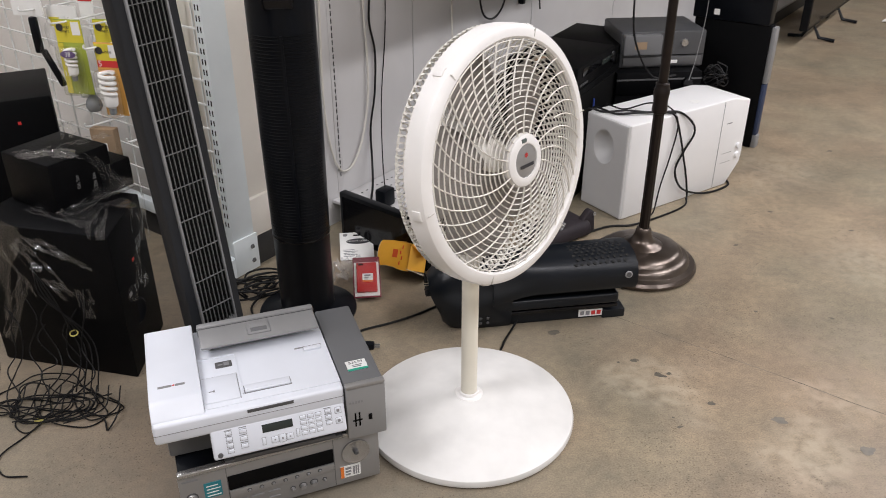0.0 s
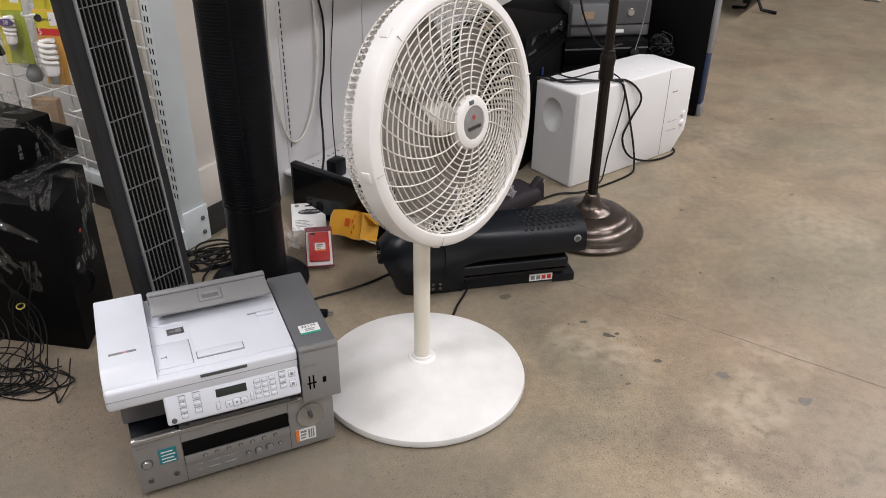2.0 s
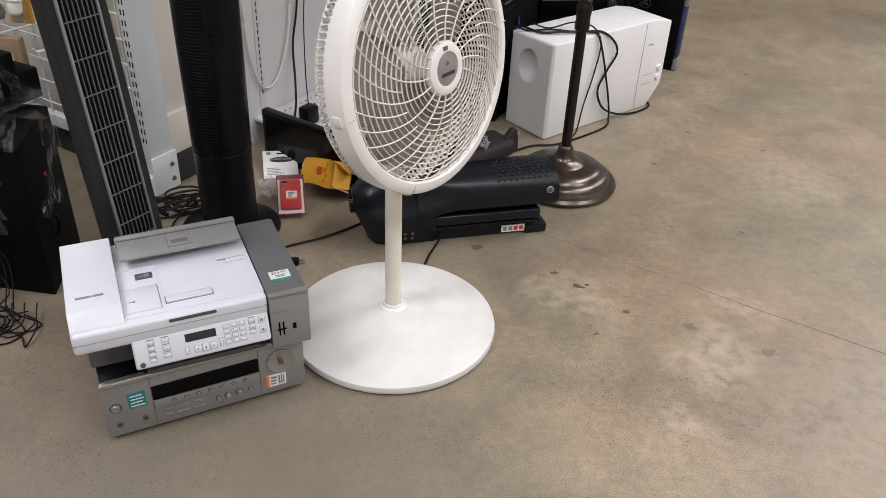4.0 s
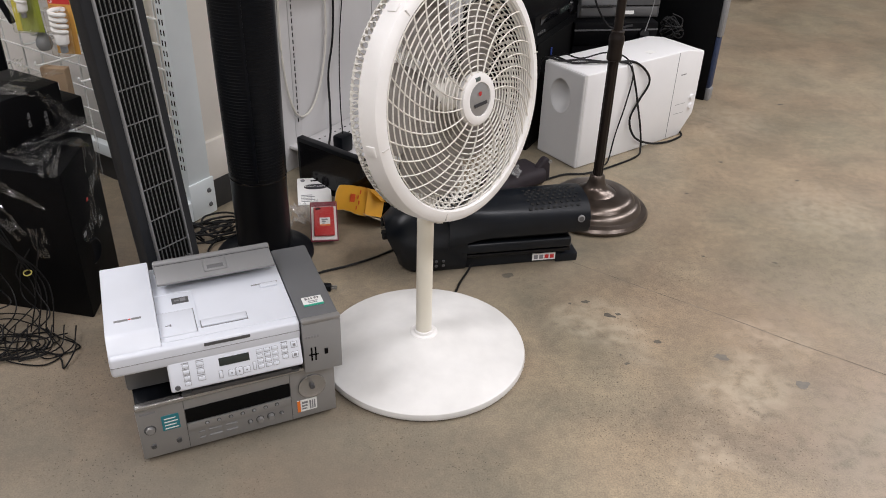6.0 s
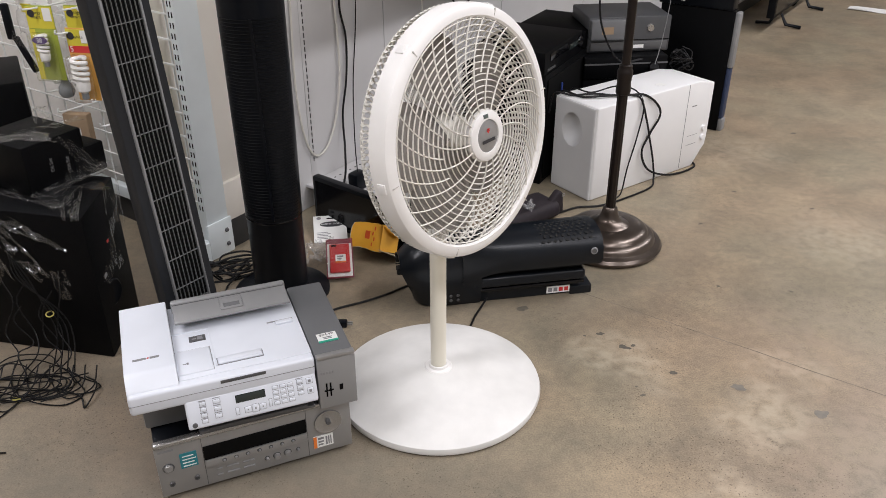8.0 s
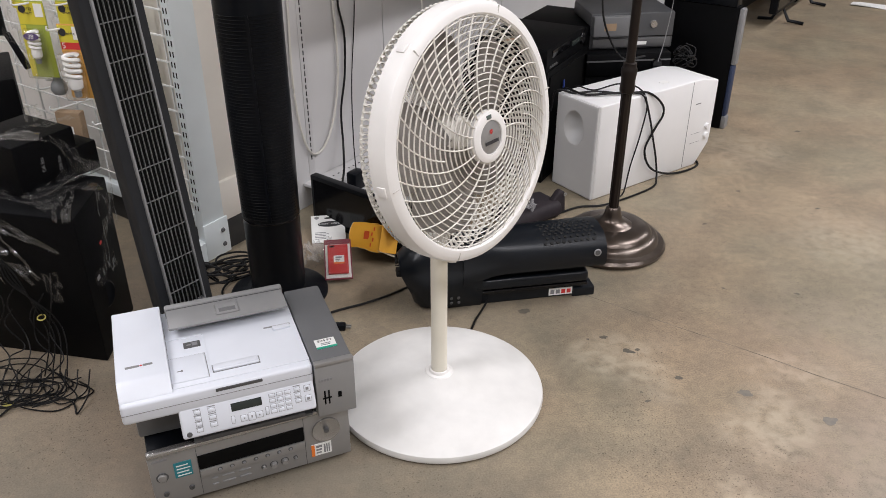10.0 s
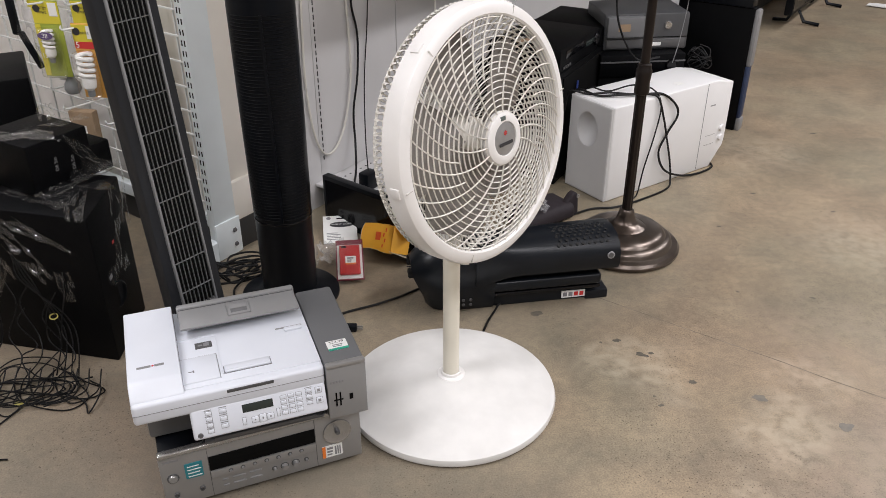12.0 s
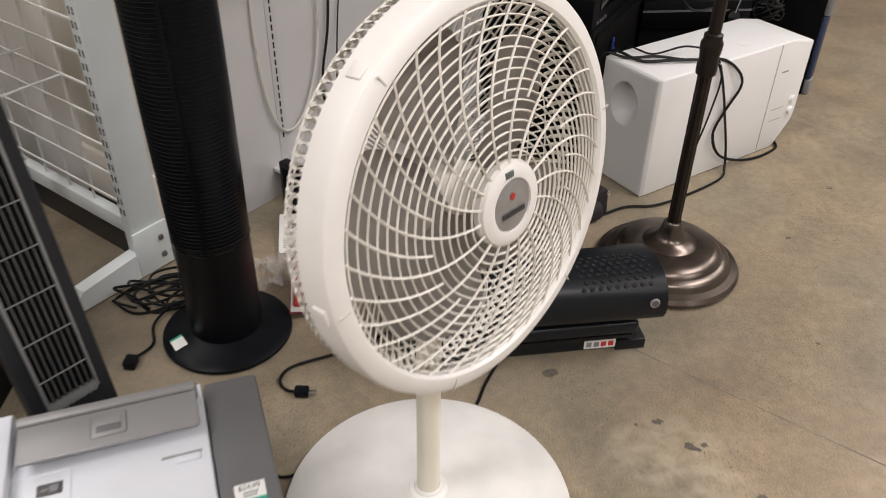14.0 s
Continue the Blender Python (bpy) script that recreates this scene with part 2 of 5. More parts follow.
def tube(bm, pts, r, sides=6, closed=False, flat=1.0):
    """A bar along points."""
    pts = [Vector(p) for p in pts]
    n = len(pts)
    rings = []
    up = Vector((0, 0, 1))
    for i, p in enumerate(pts):
        a = pts[(i - 1) % n] if (closed or i > 0) else p
        c = pts[(i + 1) % n] if (closed or i < n - 1) else p
        t = (c - a).normalized()
        s = t.cross(up)
        if s.length < 0.05:
            s = t.cross(Vector((0, 1, 0)))
        s.normalize()
        w = s.cross(t).normalized()
        rings.append([bm.verts.new(p + s * (r * math.cos(2 * math.pi * k / sides)) + w * (r * flat * math.sin(2 * math.pi * k / sides))) for k in range(sides)])
    for i in range(n if closed else n - 1):
        a, b = rings[i], rings[(i + 1) % n]
        for k in range(sides):
            bm.faces.new((a[k], a[(k + 1) % sides], b[(k + 1) % sides], b[k]))
    if not closed:
        bm.faces.new(rings[0][::-1])
        bm.faces.new(rings[-1])


def smooth_path(pts, steps=8):
    """Catmull-Rom through the points."""
    p = [Vector(q) for q in pts]
    p = [p[0] * 2 - p[1]] + p + [p[-1] * 2 - p[-2]]
    out = []
    for i in range(1, len(p) - 2):
        for s in range(steps):
            t = s / steps
            a, b, c, d = p[i - 1], p[i], p[i + 1], p[i + 2]
            out.append(0.5 * ((2 * b) + (c - a) * t + (2 * a - 5 * b + 4 * c - d) * t * t + (3 * b - a - 3 * c + d) * t ** 3))
    return out + [p[-2]]


def part(name, bm, mat, parent=None, label="", smooth=True):
    me = bpy.data.meshes.new(name)
    bmesh.ops.recalc_face_normals(bm, faces=bm.faces)
    bm.to_mesh(me)
    bm.free()
    me.materials.append(mat)
    if smooth:
        me.shade_smooth()
        me.set_sharp_from_angle(angle=radians(38))
    ob = new(name, me)
    if parent is not None:
        ob.parent = parent
    if label:
        ob["label"] = label
    return ob


def thing(name, m, label, category, group="", kind=""):
    ob = new(name)
    ob.empty_display_size = 0.05
    ob.matrix_world = m
    return tagged(ob, label, category, group, kind)


def boxes(*rows, bevel=0.0, seg=2):
    bm = bmesh.new()
    for r in rows:
        box(bm, *r, bevel=bevel, seg=seg)
    return bm


def turned(profile, seg=64, m=None):
    bm = bmesh.new()
    lathe(bm, profile, seg, m)
    return bm


def writing(name, text, size, m, mat, parent):
    """Flat lettering as a mesh."""
    cu = bpy.data.curves.new(name, "FONT")
    cu.body, cu.size, cu.align_x, cu.align_y = text, size, "CENTER", "CENTER"
    tmp = bpy.data.objects.new(name, cu)
    me = bpy.data.meshes.new_from_object(tmp)
    bpy.data.objects.remove(tmp)
    me.materials.append(mat)
    ob = new(name, me)
    ob.parent = parent
    ob.matrix_local = m
    return ob


# ---- structure ----
def slab(name, x0, x1, y0, y1, z0, z1, mat, label, category):
    return tagged(part(name, boxes((x0, x1, y0, y1, z0, z1)), mat, smooth=False), label, category, kind="structure")


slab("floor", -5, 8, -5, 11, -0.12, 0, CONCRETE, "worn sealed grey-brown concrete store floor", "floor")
slab("wall_north", -5.15, 8.15, 11, 11.15, 0, 3.7, STORE_WALL, "plain painted far wall of the store", "wall")
slab("wall_south", -5.15, 8.15, -5.15, -5, 0, 3.7, STORE_WALL, "plain painted rear wall of the store", "wall")
slab("wall_west", -5.15, -5, -5, 11, 0, 3.7, STORE_WALL, "plain painted side wall of the store", "wall")
slab("wall_east", 8, 8.15, -5, 11, 0, 3.7, STORE_WALL, "plain painted side wall of the store", "wall")
slab("ceiling", -5.15, 8.15, -5.15, 11.15, 3.7, 3.85, CEILING, "plain pale suspended ceiling", "ceiling")

# the run of shelving: local x along the run, local -y towards the aisle
RUN = pose(-0.655, 2.41, 0, 0, 0, 56)


def on_run(x, y, z, rz=0):
    return RUN @ pose(x, y, z, 0, 0, rz)


# ---- pedestal fan ----
RIM_GREY = material("dull_ivory", (0.52, 0.50, 0.46), 0.5)


def pedestal_fan(x, y, turn, tilt):
    fan = thing("pedestal_fan", pose(x, y, 0), "white plastic pedestal fan with round spiral grille, standing on the floor", "fan")
    part("base", turned([(0, 0.002), (0.262, 0.002), (0.268, 0.006), (0.270, 0.014), (0.267, 0.023), (0.258, 0.027), (0.20, 0.040), (0.12, 0.056), (0.06, 0.068), (0, 0.072)], 96), BASE_PLASTIC, fan, "round scuffed white base plate")
    part("collar", turned([(0.021, 0.060), (0.038, 0.062), (0.038, 0.0675), (0.034, 0.0725), (0.0265, 0.074), (0.0245, 0.080), (0.021, 0.081)], 48), WHITE_PLASTIC, fan)
    part("pole", turned([(0, 0.07), (0.0205, 0.07), (0.0205, 0.50), (0, 0.50)], 40), POLE_PAINT, fan, "cream painted tubular pole")
    part("pole_cap", turned([(0.0205, 0.46), (0.027, 0.462), (0.027, 0.515), (0.022, 0.53), (0.022, 0.60), (0, 0.60)], 40), WHITE_PLASTIC, fan)
    hz, fwd = FAN_Z, 0.093
    head = pose(0, 0, hz, 0, 0, turn) @ pose(0, 0, 0, 90 + tilt, 0, 0)
    # in the head's own frame z runs out of the face
    R = 0.274

    def hp(name, bm, mat, label="", parent=fan):
        ob = part(name, bm, mat, parent, label)
        ob.matrix_local = head @ pose(0, 0, fwd)
        return ob

    hp("motor_housing", turned([(0, -0.235), (0.03, -0.232), (0.065, -0.215), (0.075, -0.18), (0.078, -0.11), (0.07, -0.085), (0, -0.085)], 40), WHITE_PLASTIC, "white motor housing")
    # rim: a broad band round the grille
    hp("rim", turned([(R - 0.030, 0.014), (R - 0.026, 0.019), (R - 0.012, 0.018), (R - 0.003, 0.012), (R, 0.002), (R, -0.030), (R - 0.004, -0.034), (R - 0.007, -0.03), (R - 0.008, 0.0), (R - 0.014, 0.009), (R - 0.030, 0.010), (R - 0.030, 0.014)], 128), WHITE_PLASTIC, "broad white outer rim")
    for k in range(6):
        cl = bmesh.new()
        box(cl, R - 0.004, R + 0.0025, -0.011, 0.011, -0.018, 0.004, bevel=0.0015, m=pose(0, 0, 0, 0, 0, 60 * k + 8))
        hp("rim_clip", cl, WHITE_PLASTIC)
        cg = bmesh.new()
        box(cg, R - 0.022, R - 0.006, -0.0008, 0.0008, 0.0162, 0.0192, m=pose(0, 0, 0, 0, 0, 60 * k + 8))
        hp("rim_joint", cg, RIM_GREY)
    # front grille: rings and swept ribs
    r0, r1 = 0.050, R - 0.028
    dome = lambda r: 0.012 + 0.034 * (1 - (r / r1) ** 2)
    g = bmesh.new()
    nr = 16
    for i in range(nr):
        r = r0 + 0.006 + (r1 - r0 - 0.012) * i / (nr - 1)
        tube(g, [(r * math.cos(a), r * math.sin(a), dome(r)) for a in [2 * math.pi * k / 96 for k in range(96)]], 0.0014, 4, closed=True, flat=1.6)
    for k in range(18):
        for start, off in ((0.0, 0.0), (0.42, 0.5)):
            pts = []
            for s in range(15):
                u = start + (1 - start) * s / 14
                r = r0 + (r1 + 0.003 - r0) * u
                a = 2 * math.pi * (k + off) / 18 + radians(6) - radians(32) * u ** 1.3
                pts.append((r * math.cos(a), r * math.sin(a), dome(r) + 0.0018))
            tube(g, pts, 0.0016, 4, flat=1.4)
    hp("front_grille", g, GRILLE_PLASTIC, "white spiral front grille")
    hp("hub_ring", turned([(0.034, 0.046), (0.036, 0.053), (0.046, 0.054), (0.054, 0.050), (0.057, 0.042), (0.056, 0.036), (0.03, 0.036)], 64), WHITE_PLASTIC)
    hp("badge", turned([(0, 0.0525), (0.033, 0.0515), (0.0365, 0.050), (0.0365, 0.046), (0, 0.046)], 56), BADGE, "grey metallic centre badge")
    bars = bmesh.new()
    box(bars, -0.0215, 0.0215, -0.0135, -0.0062, 0.0535, 0.0538)
    hp("maker_mark", bars, DARK_INK)
    star = bmesh.new()
    for k in range(6):
        box(star, -0.0012, 0.0012, 0.0012, 0.0052, 0.0532, 0.0536, m=pose(0, 0.0125, 0, 0, 0, 60 * k))
    hp("red_mark", star, RED_INK)
    dot = bmesh.new()
    box(dot, -0.013, 0.003, 0.0395, 0.0485, 0.0520, 0.0548, bevel=0.0013)
    hp("green_dot", dot, material("dark_green_plastic", (0.09, 0.115, 0.108), 0.4))
    # rear grille: side bars that bend inward to the motor, and rings
    b = bmesh.new()
    for k in range(120):
        a = 2 * math.pi * k / 120
        c, q = math.cos(a), math.sin(a)
        tube(b, [(c * r, q * r, z) for r, z in ((R - 0.026, -0.073), (R - 0.045, -0.080), (0.16, -0.102), (0.072, -0.116))], 0.0015, 4, flat=1.3)
    for r, z in ((R - 0.009, -0.061), (R - 0.030, -0.079), (0.215, -0.09), (0.185, -0.097), (0.155, -0.104), (0.125, -0.109), (0.095, -0.114)):
        tube(b, [(r * math.cos(t), r * math.sin(t), z) for t in [2 * math.pi * q / 96 for q in range(96)]], 0.0016, 4, closed=True)
    one = bmesh.new()
    tube(one, [(r, 0, z) for r, z in ((R - 0.008, -0.026), (R - 0.004, -0.034), (R - 0.005, -0.052), (R - 0.012, -0.064), (R - 0.026, -0.073))], 0.0033, 6, flat=0.8)
    bar = hp("cage_bar", one, GRILLE_PLASTIC)
    for k in range(1, 120):
        twin = new("cage_bar", bar.data)
        twin.parent = fan
        twin.matrix_local = head @ pose(0, 0, fwd, 0, 0, 3 * k)
    hp("rear_grille", b, GRILLE_PLASTIC, "white radial rear grille")
    # blades at rest
    hub = hp("blade_hub", turned([(0, -0.02), (0.03, -0.022), (0.036, -0.03), (0.036, -0.075), (0, -0.075)], 32), GRILLE_PLASTIC)
    for k in range(5):
        bl = bmesh.new()
        rows = []
        for i in range(9):
            u = i / 8
            r = 0.034 + (0.222 - 0.034) * u
            w = radians(50 + 17 * math.sin(math.pi * min(1, u * 0.9 + 0.1)))
            row = []
            for j in range(7):
                v = j / 6 - 0.5
                a = v * w * (1.0 if u < 0.85 else 1 - 2.2 * (u - 0.85)) + radians(16) * u
                row.append(bl.verts.new((r * math.cos(a), r * math.sin(a), -0.047 + v * (0.040 - 0.012 * u) + 0.006 * math.sin(math.pi * (v + 0.5)))))
            rows.append(row)
        for p, q in zip(rows, rows[1:]):
            for j in range(6):
                bl.faces.new((p[j], p[j + 1], q[j + 1], q[j]))
        bmesh.ops.solidify(bl, geom=bl.faces[:], thickness=0.002)
        bmesh.ops.transform(bl, matrix=pose(0, 0, 0, 0, 0, 72 * k + 20), verts=bl.verts)
        hp("blade", bl, material("pale_grey_blade", (0.40, 0.375, 0.345), 0.4) if k == 0 else bpy.data.materials["pale_grey_blade"], "pale grey fan blade at rest")
    # cord loop under the head
    w = bmesh.new()
    tube(w, smooth_path([(-0.012, 0.06, hz - 0.27), (0.03, -0.005, hz - 0.275), (0.07, 0.0, hz - 0.255), (0.085, 0.05, hz - 0.2), (0.03, 0.13, hz - 0.1)]), 0.003, 6)
    part("cord", w, CORD_WHITE, fan, "white cord looping under the head")
    return fan


FAN_Z = 0.729
pedestal_fan(0.086, 1.662, 50, -7.6)


# ---- receiver and printer, stacked ----
STACK = pose(-0.322, 1.3415, 0, 0, 0, 23.8)


def dial(name, x, z, r, h, mat, parent, y=-0.004, label=""):
    return part(name, turned([(0, h), (r * 0.78, h), (r * 0.95, h * 0.7), (r, 0), (0, 0)], 24, pose(x, y, z, 90)), mat, parent, label)


DISH = material("spun_silver_dish", (0.46, 0.455, 0.45), 0.24, metal=0.85, vary=0.05, scale=40)


def av_receiver(m):
    r = thing("stereo_receiver", m, "silver home theatre receiver standing on the floor under a printer", "receiver")
    part("body", boxes((-0.217, 0.217, 0.006, 0.36, 0.013, 0.158), bevel=0.002), BLACK_PLASTIC, r, "black metal casing")
    part("front_panel", boxes((-0.2205, 0.2205, -0.002, 0.007, 0.011, 0.160), bevel=0.002), SILVER, r, "satin silver front panel")
    part("top_edge", boxes((-0.2205, 0.2205, -0.006, 0.012, 0.150, 0.1625), bevel=0.004, seg=3), DISH, r, "polished silver top lip")
    part("display_window", boxes((-0.120, 0.113, -0.0055, -0.001, 0.087, 0.124), bevel=0.001), BLACK_DEEP, r, "black display window")
    part("lower_strip", boxes((-0.120, 0.113, -0.008, -0.001, 0.064, 0.0855), bevel=0.002), SILVER, r)
    for i in range(7):
        dial("button", -0.078 + i * 0.0262, 0.0765, 0.0032, 0.0045, PRINTER_SILVER, r, -0.0075)
        part("button_ring", turned([(0.0032, 0.0008), (0.0050, 0.0008), (0.0052, 0.0), (0.0032, 0)], 20, pose(-0.078 + i * 0.0262, -0.008, 0.0765, 90)), DARK_GREY, r)
    for x, z, rr in ((0.016, 0.041, 0.0044), (0.039, 0.041, 0.0076), (0.064, 0.042, 0.0076), (0.089, 0.043, 0.0034)):
        dial("knob", x, z, rr, 0.009, SILVER, r, -0.002)
        part("knob_ring", turned([(rr, 0.0008), (rr + 0.0016, 0.0008), (rr + 0.0018, 0.0), (rr, 0)], 24, pose(x, -0.002, z, 90)), DARK_GREY, r)
    part("volume_well", turned([(0.0325, -0.001), (0.0325, 0.0042), (0.0310, 0.0046), (0.0295, 0.0040), (0.021, 0.0012), (0.012, 0.0004), (0, 0.0004)], 48, pose(0.165, -0.0025, 0.101, 90)), DISH, r, "round recessed volume well")
    dial("volume_knob", 0.165, 0.101, 0.0062, 0.009, DARK_GREY, r, -0.002, "bare dark volume shaft")
    dial("power_button", -0.197, 0.091, 0.0100, 0.006, SILVER, r, -0.002)
    part("power_ring", turned([(0.0102, 0.0015), (0.0125, 0.0015), (0.0130, 0.0), (0.0102, 0)], 28, pose(-0.197, -0.002, 0.091, 90)), DARK_GREY, r)
    for x, z in ((-0.196, 0.043), (-0.142, 0.043)):
        part("jack", turned([(0.0028, 0.003), (0.0058, 0.003), (0.0064, 0.0), (0.0028, 0)], 20, pose(x, -0.002, z, 90)), DARK_GREY, r)
    for x, z, w in ((-0.092, 0.050, 0.013), (-0.062, 0.050, 0.028), (-0.026, 0.050, 0.026), (-0.092, 0.033, 0.013), (-0.062, 0.033, 0.028), (-0.026, 0.033, 0.026)):
        part("switch", boxes((x - w / 2, x + w / 2, -0.0042, -0.0015, z - 0.0022, z + 0.0022), bevel=0.0008), PRINTER_SILVER, r)
    for x in (-0.1215, 0.1138):
        part("seam", boxes((x, x + 0.0012, -0.0027, -0.001, 0.013, 0.150)), DARK_GREY, r)
    part("maker_mark", boxes((-0.213, -0.180, -0.0026, -0.0015, 0.136, 0.141)), GREY_INK, r)
    st = part("sticker", boxes((-0.171, -0.134, -0.0036, -0.0015, 0.080, 0.121)), material("teal_sticker", (0.02, 0.20, 0.24), 0.4, vary=0.1), r, "teal feature sticker")
    for k in range(4):
        part("print_line", boxes((-0.166, -0.141 + 0.004 * (k % 2), -0.0042, -0.0034, 0.111 - 0.009 * k, 0.1135 - 0.009 * k)), PAPER, st)
    tag = part("price_tag", boxes((0.127, 0.174, -0.0036, -0.0015, 0.030, 0.0635)), PAPER, r, "white price sticker with an orange end")
    part("orange_end", boxes((0.127, 0.1345, -0.0042, -0.0034, 0.030, 0.0635)), ORANGE_INK, tag)
    for q in ((0.138, 0.152, 0.053, 0.059), (0.138, 0.151, 0.044, 0.049), (0.138, 0.150, 0.036, 0.040), (0.156, 0.160, 0.034, 0.059), (0.162, 0.165, 0.034, 0.059), (0.167, 0.170, 0.034, 0.059)):
        part("print_line", boxes((q[0], q[1], -0.0042, -0.0034, q[2], q[3])), GREY_INK, tag)
    for x in (-0.17, 0.17):
        for y in (0.05, 0.31):
            part("foot", turned([(0, 0), (0.02, 0), (0.023, 0.014), (0, 0.014)], 24, pose(x, y, 0)), BLACK_PLASTIC, r)
    return r


av_receiver(STACK)


def printer(m):
    p = thing("printer", m, "white and grey all-in-one printer resting on a silver receiver", "printer")
    L, S, Rr = -0.247, 0.1445, 0.232
    part("body", boxes((L + 0.018, S, 0.070, 0.312, 0.003, 0.113), bevel=0.006), PRINTER_GREY, p, "grey lower body")
    part("side_tower", boxes((S, Rr, 0.004, 0.316, 0.002, 0.1455), bevel=0.006), PRINTER_GREY, p, "grey side housing with card slots")
    part("tower_face", boxes((S + 0.001, Rr + 0.001, -0.0025, 0.007, 0.002, 0.137), bevel=0.003), PRINTER_SILVER, p, "silver-grey front face")
    part("top_trim", boxes((S + 0.001, Rr + 0.001, -0.004, 0.012, 0.1365, 0.147), bevel=0.004), SILVER, p)
    # black slips on the face stand in for the shaded card openings
    for q in ((0.162, 0.1655, 0.035, 0.072), (0.171, 0.1745, 0.035, 0.072), (0.158, 0.179, 0.050, 0.0535), (0.193, 0.201, 0.047, 0.062)):
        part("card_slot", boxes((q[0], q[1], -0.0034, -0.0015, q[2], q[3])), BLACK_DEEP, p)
    for k in range(5):
        part("icon", boxes((0.152 + 0.0065 * k, 0.1555 + 0.0065 * k, -0.0033, -0.0018, 0.098, 0.104)), GREY_INK, p)
    # scanner lid with the document feeder on one end
    part("lid", boxes((L, S - 0.0015, 0.0, 0.316, 0.098, 0.1475), bevel=0.008, seg=3), PRINTER_WHITE, p, "white scanner lid")
    fb = bmesh.new()
    prism(fb, [(0.008, 0.140), (0.012, 0.150), (0.040, 0.171), (0.048, 0.174), (0.310, 0.174), (0.315, 0.170), (0.315, 0.140)], L + 0.0005, -0.142, Matrix(((0, 1, 0, 0), (1, 0, 0, 0), (0, 0, 1, 0), (0, 0, 0, 1))))
    bmesh.ops.bevel(fb, geom=fb.edges[:], offset=0.003, segments=2, profile=0.5, affect="EDGES")
    part("feeder_cover", fb, PRINTER_WHITE, p, "white document feeder cover")
    part("lid_step", boxes((-0.1425, -0.066, 0.034, 0.122, 0.145, 0.1535), bevel=0.004), PRINTER_WHITE, p)
    part("lid_deck", boxes((-0.1425, S - 0.003, 0.020, 0.314, 0.145, 0.1498), bevel=0.002), PRINTER_WHITE, p)
    part("deck_wall", boxes((-0.062, -0.0585, 0.045, 0.19, 0.149, 0.1515), (-0.1425, -0.062, 0.1945, 0.198, 0.149, 0.1515)), PRINTER_WHITE, p)
    # grey strips paint the shade line round the stop, step and feeder
    part("stop_shade", boxes((-0.0575, 0.0415, 0.0445, 0.0715, 0.1492, 0.1503)), GREY_INK, p)
    part("step_shade", boxes((-0.0665, -0.0652, 0.034, 0.1225, 0.1492, 0.1506), (-0.1425, -0.0652, 0.1222, 0.1236, 0.1492, 0.1506)), PRINTER_SILVER, p)
    part("feeder_shade", boxes((-0.1425, -0.1412, 0.022, 0.314, 0.1492, 0.1506)), PRINTER_SILVER, p)
    part("lid_seam", boxes((L + 0.001, S - 0.003, -0.0006, 0.002, 0.1235, 0.1245)), SLAT_GREY, p)
    part("paper_stop", boxes((-0.056, 0.040, 0.046, 0.070, 0.149, 0.1545), bevel=0.003), PRINTER_WHITE, p)
    part("stop_recess", boxes((-0.052, 0.036, 0.0505, 0.0655, 0.1543, 0.1552), bevel=0.0003), PRINTER_WHITE, p)
    part("lid_grip", boxes((-0.060, 0.036, -0.0012, 0.006, 0.134, 0.1415), bevel=0.001), DARK_GREY, p, "dark finger slot")
    part("icon_plate", boxes((-0.106, -0.070, 0.152, 0.174, 0.1496, 0.1515), bevel=0.0008), DARK_GREY, p)
    part("icon_mark", boxes((-0.100, -0.090, 0.160, 0.164, 0.1512, 0.1523)), SLAT_GREY, p)
    part("icon_glass", boxes((-0.088, -0.076, 0.157, 0.169, 0.1512, 0.1523)), GREY_INK, p)
    part("paper_guide", boxes((0.088, 0.128, 0.150, 0.163, 0.149, 0.156), bevel=0.003), PRINTER_WHITE, p)
    # silver-grey strip paints the shade beside the paper guide
    part("guide_shade", boxes((0.070, 0.130, 0.166, 0.170, 0.1496, 0.1508)), PRINTER_SILVER, p)
    tray = part("feeder_tray", boxes((-0.130, 0.134, -0.052, 0.026, -0.0035, 0.0035), bevel=0.003, seg=2), PRINTER_SILVER, p, "grey folded document tray")
    tray.matrix_local = pose(0, 0.248, 0.180, 4)
    part("tray_lip", boxes((-0.132, 0.136, 0.020, 0.038, -0.026, 0.007), bevel=0.005), PRINTER_SILVER, tray)
    part("tray_groove", boxes((-0.128, 0.132, 0.0165, 0.019, 0.0028, 0.0042)), DARK_GREY, tray)
    part("tray_latch", boxes((-0.024, 0.028, -0.036, 0.008, 0.0025, 0.0066), bevel=0.003), PRINTER_SILVER, tray)
    part("latch_hole", boxes((-0.0165, 0.0205, -0.029, -0.001, 0.0055, 0.0072), bevel=0.0008), PRINTER_GREY, tray)
    part("latch_tab", boxes((-0.0165, 0.0205, -0.017, -0.001, 0.007, 0.0088), bevel=0.0007), PRINTER_SILVER, tray)
    part("maker_mark", boxes((-0.2265, -0.1985, 0.088, 0.0945, 0.1738, 0.1748)), SLAT_GREY, p, "plain grey bar of a maker's mark")
    part("maker_mark", boxes((-0.1915, -0.172, 0.088, 0.0945, 0.1738, 0.1748)), SLAT_GREY, p)
    part("red_mark", turned([(0, 0.001), (0.0028, 0.001), (0.0028, 0), (0, 0)], 4, pose(-0.195, 0.0915, 0.1738)), RED_INK, p)
    part("arrow_mark", boxes((-0.128, -0.116, 0.0685, 0.0705, 0.1533, 0.1543), (-0.119, -0.116, 0.066, 0.073, 0.1533, 0.1543)), GREY_INK, p)
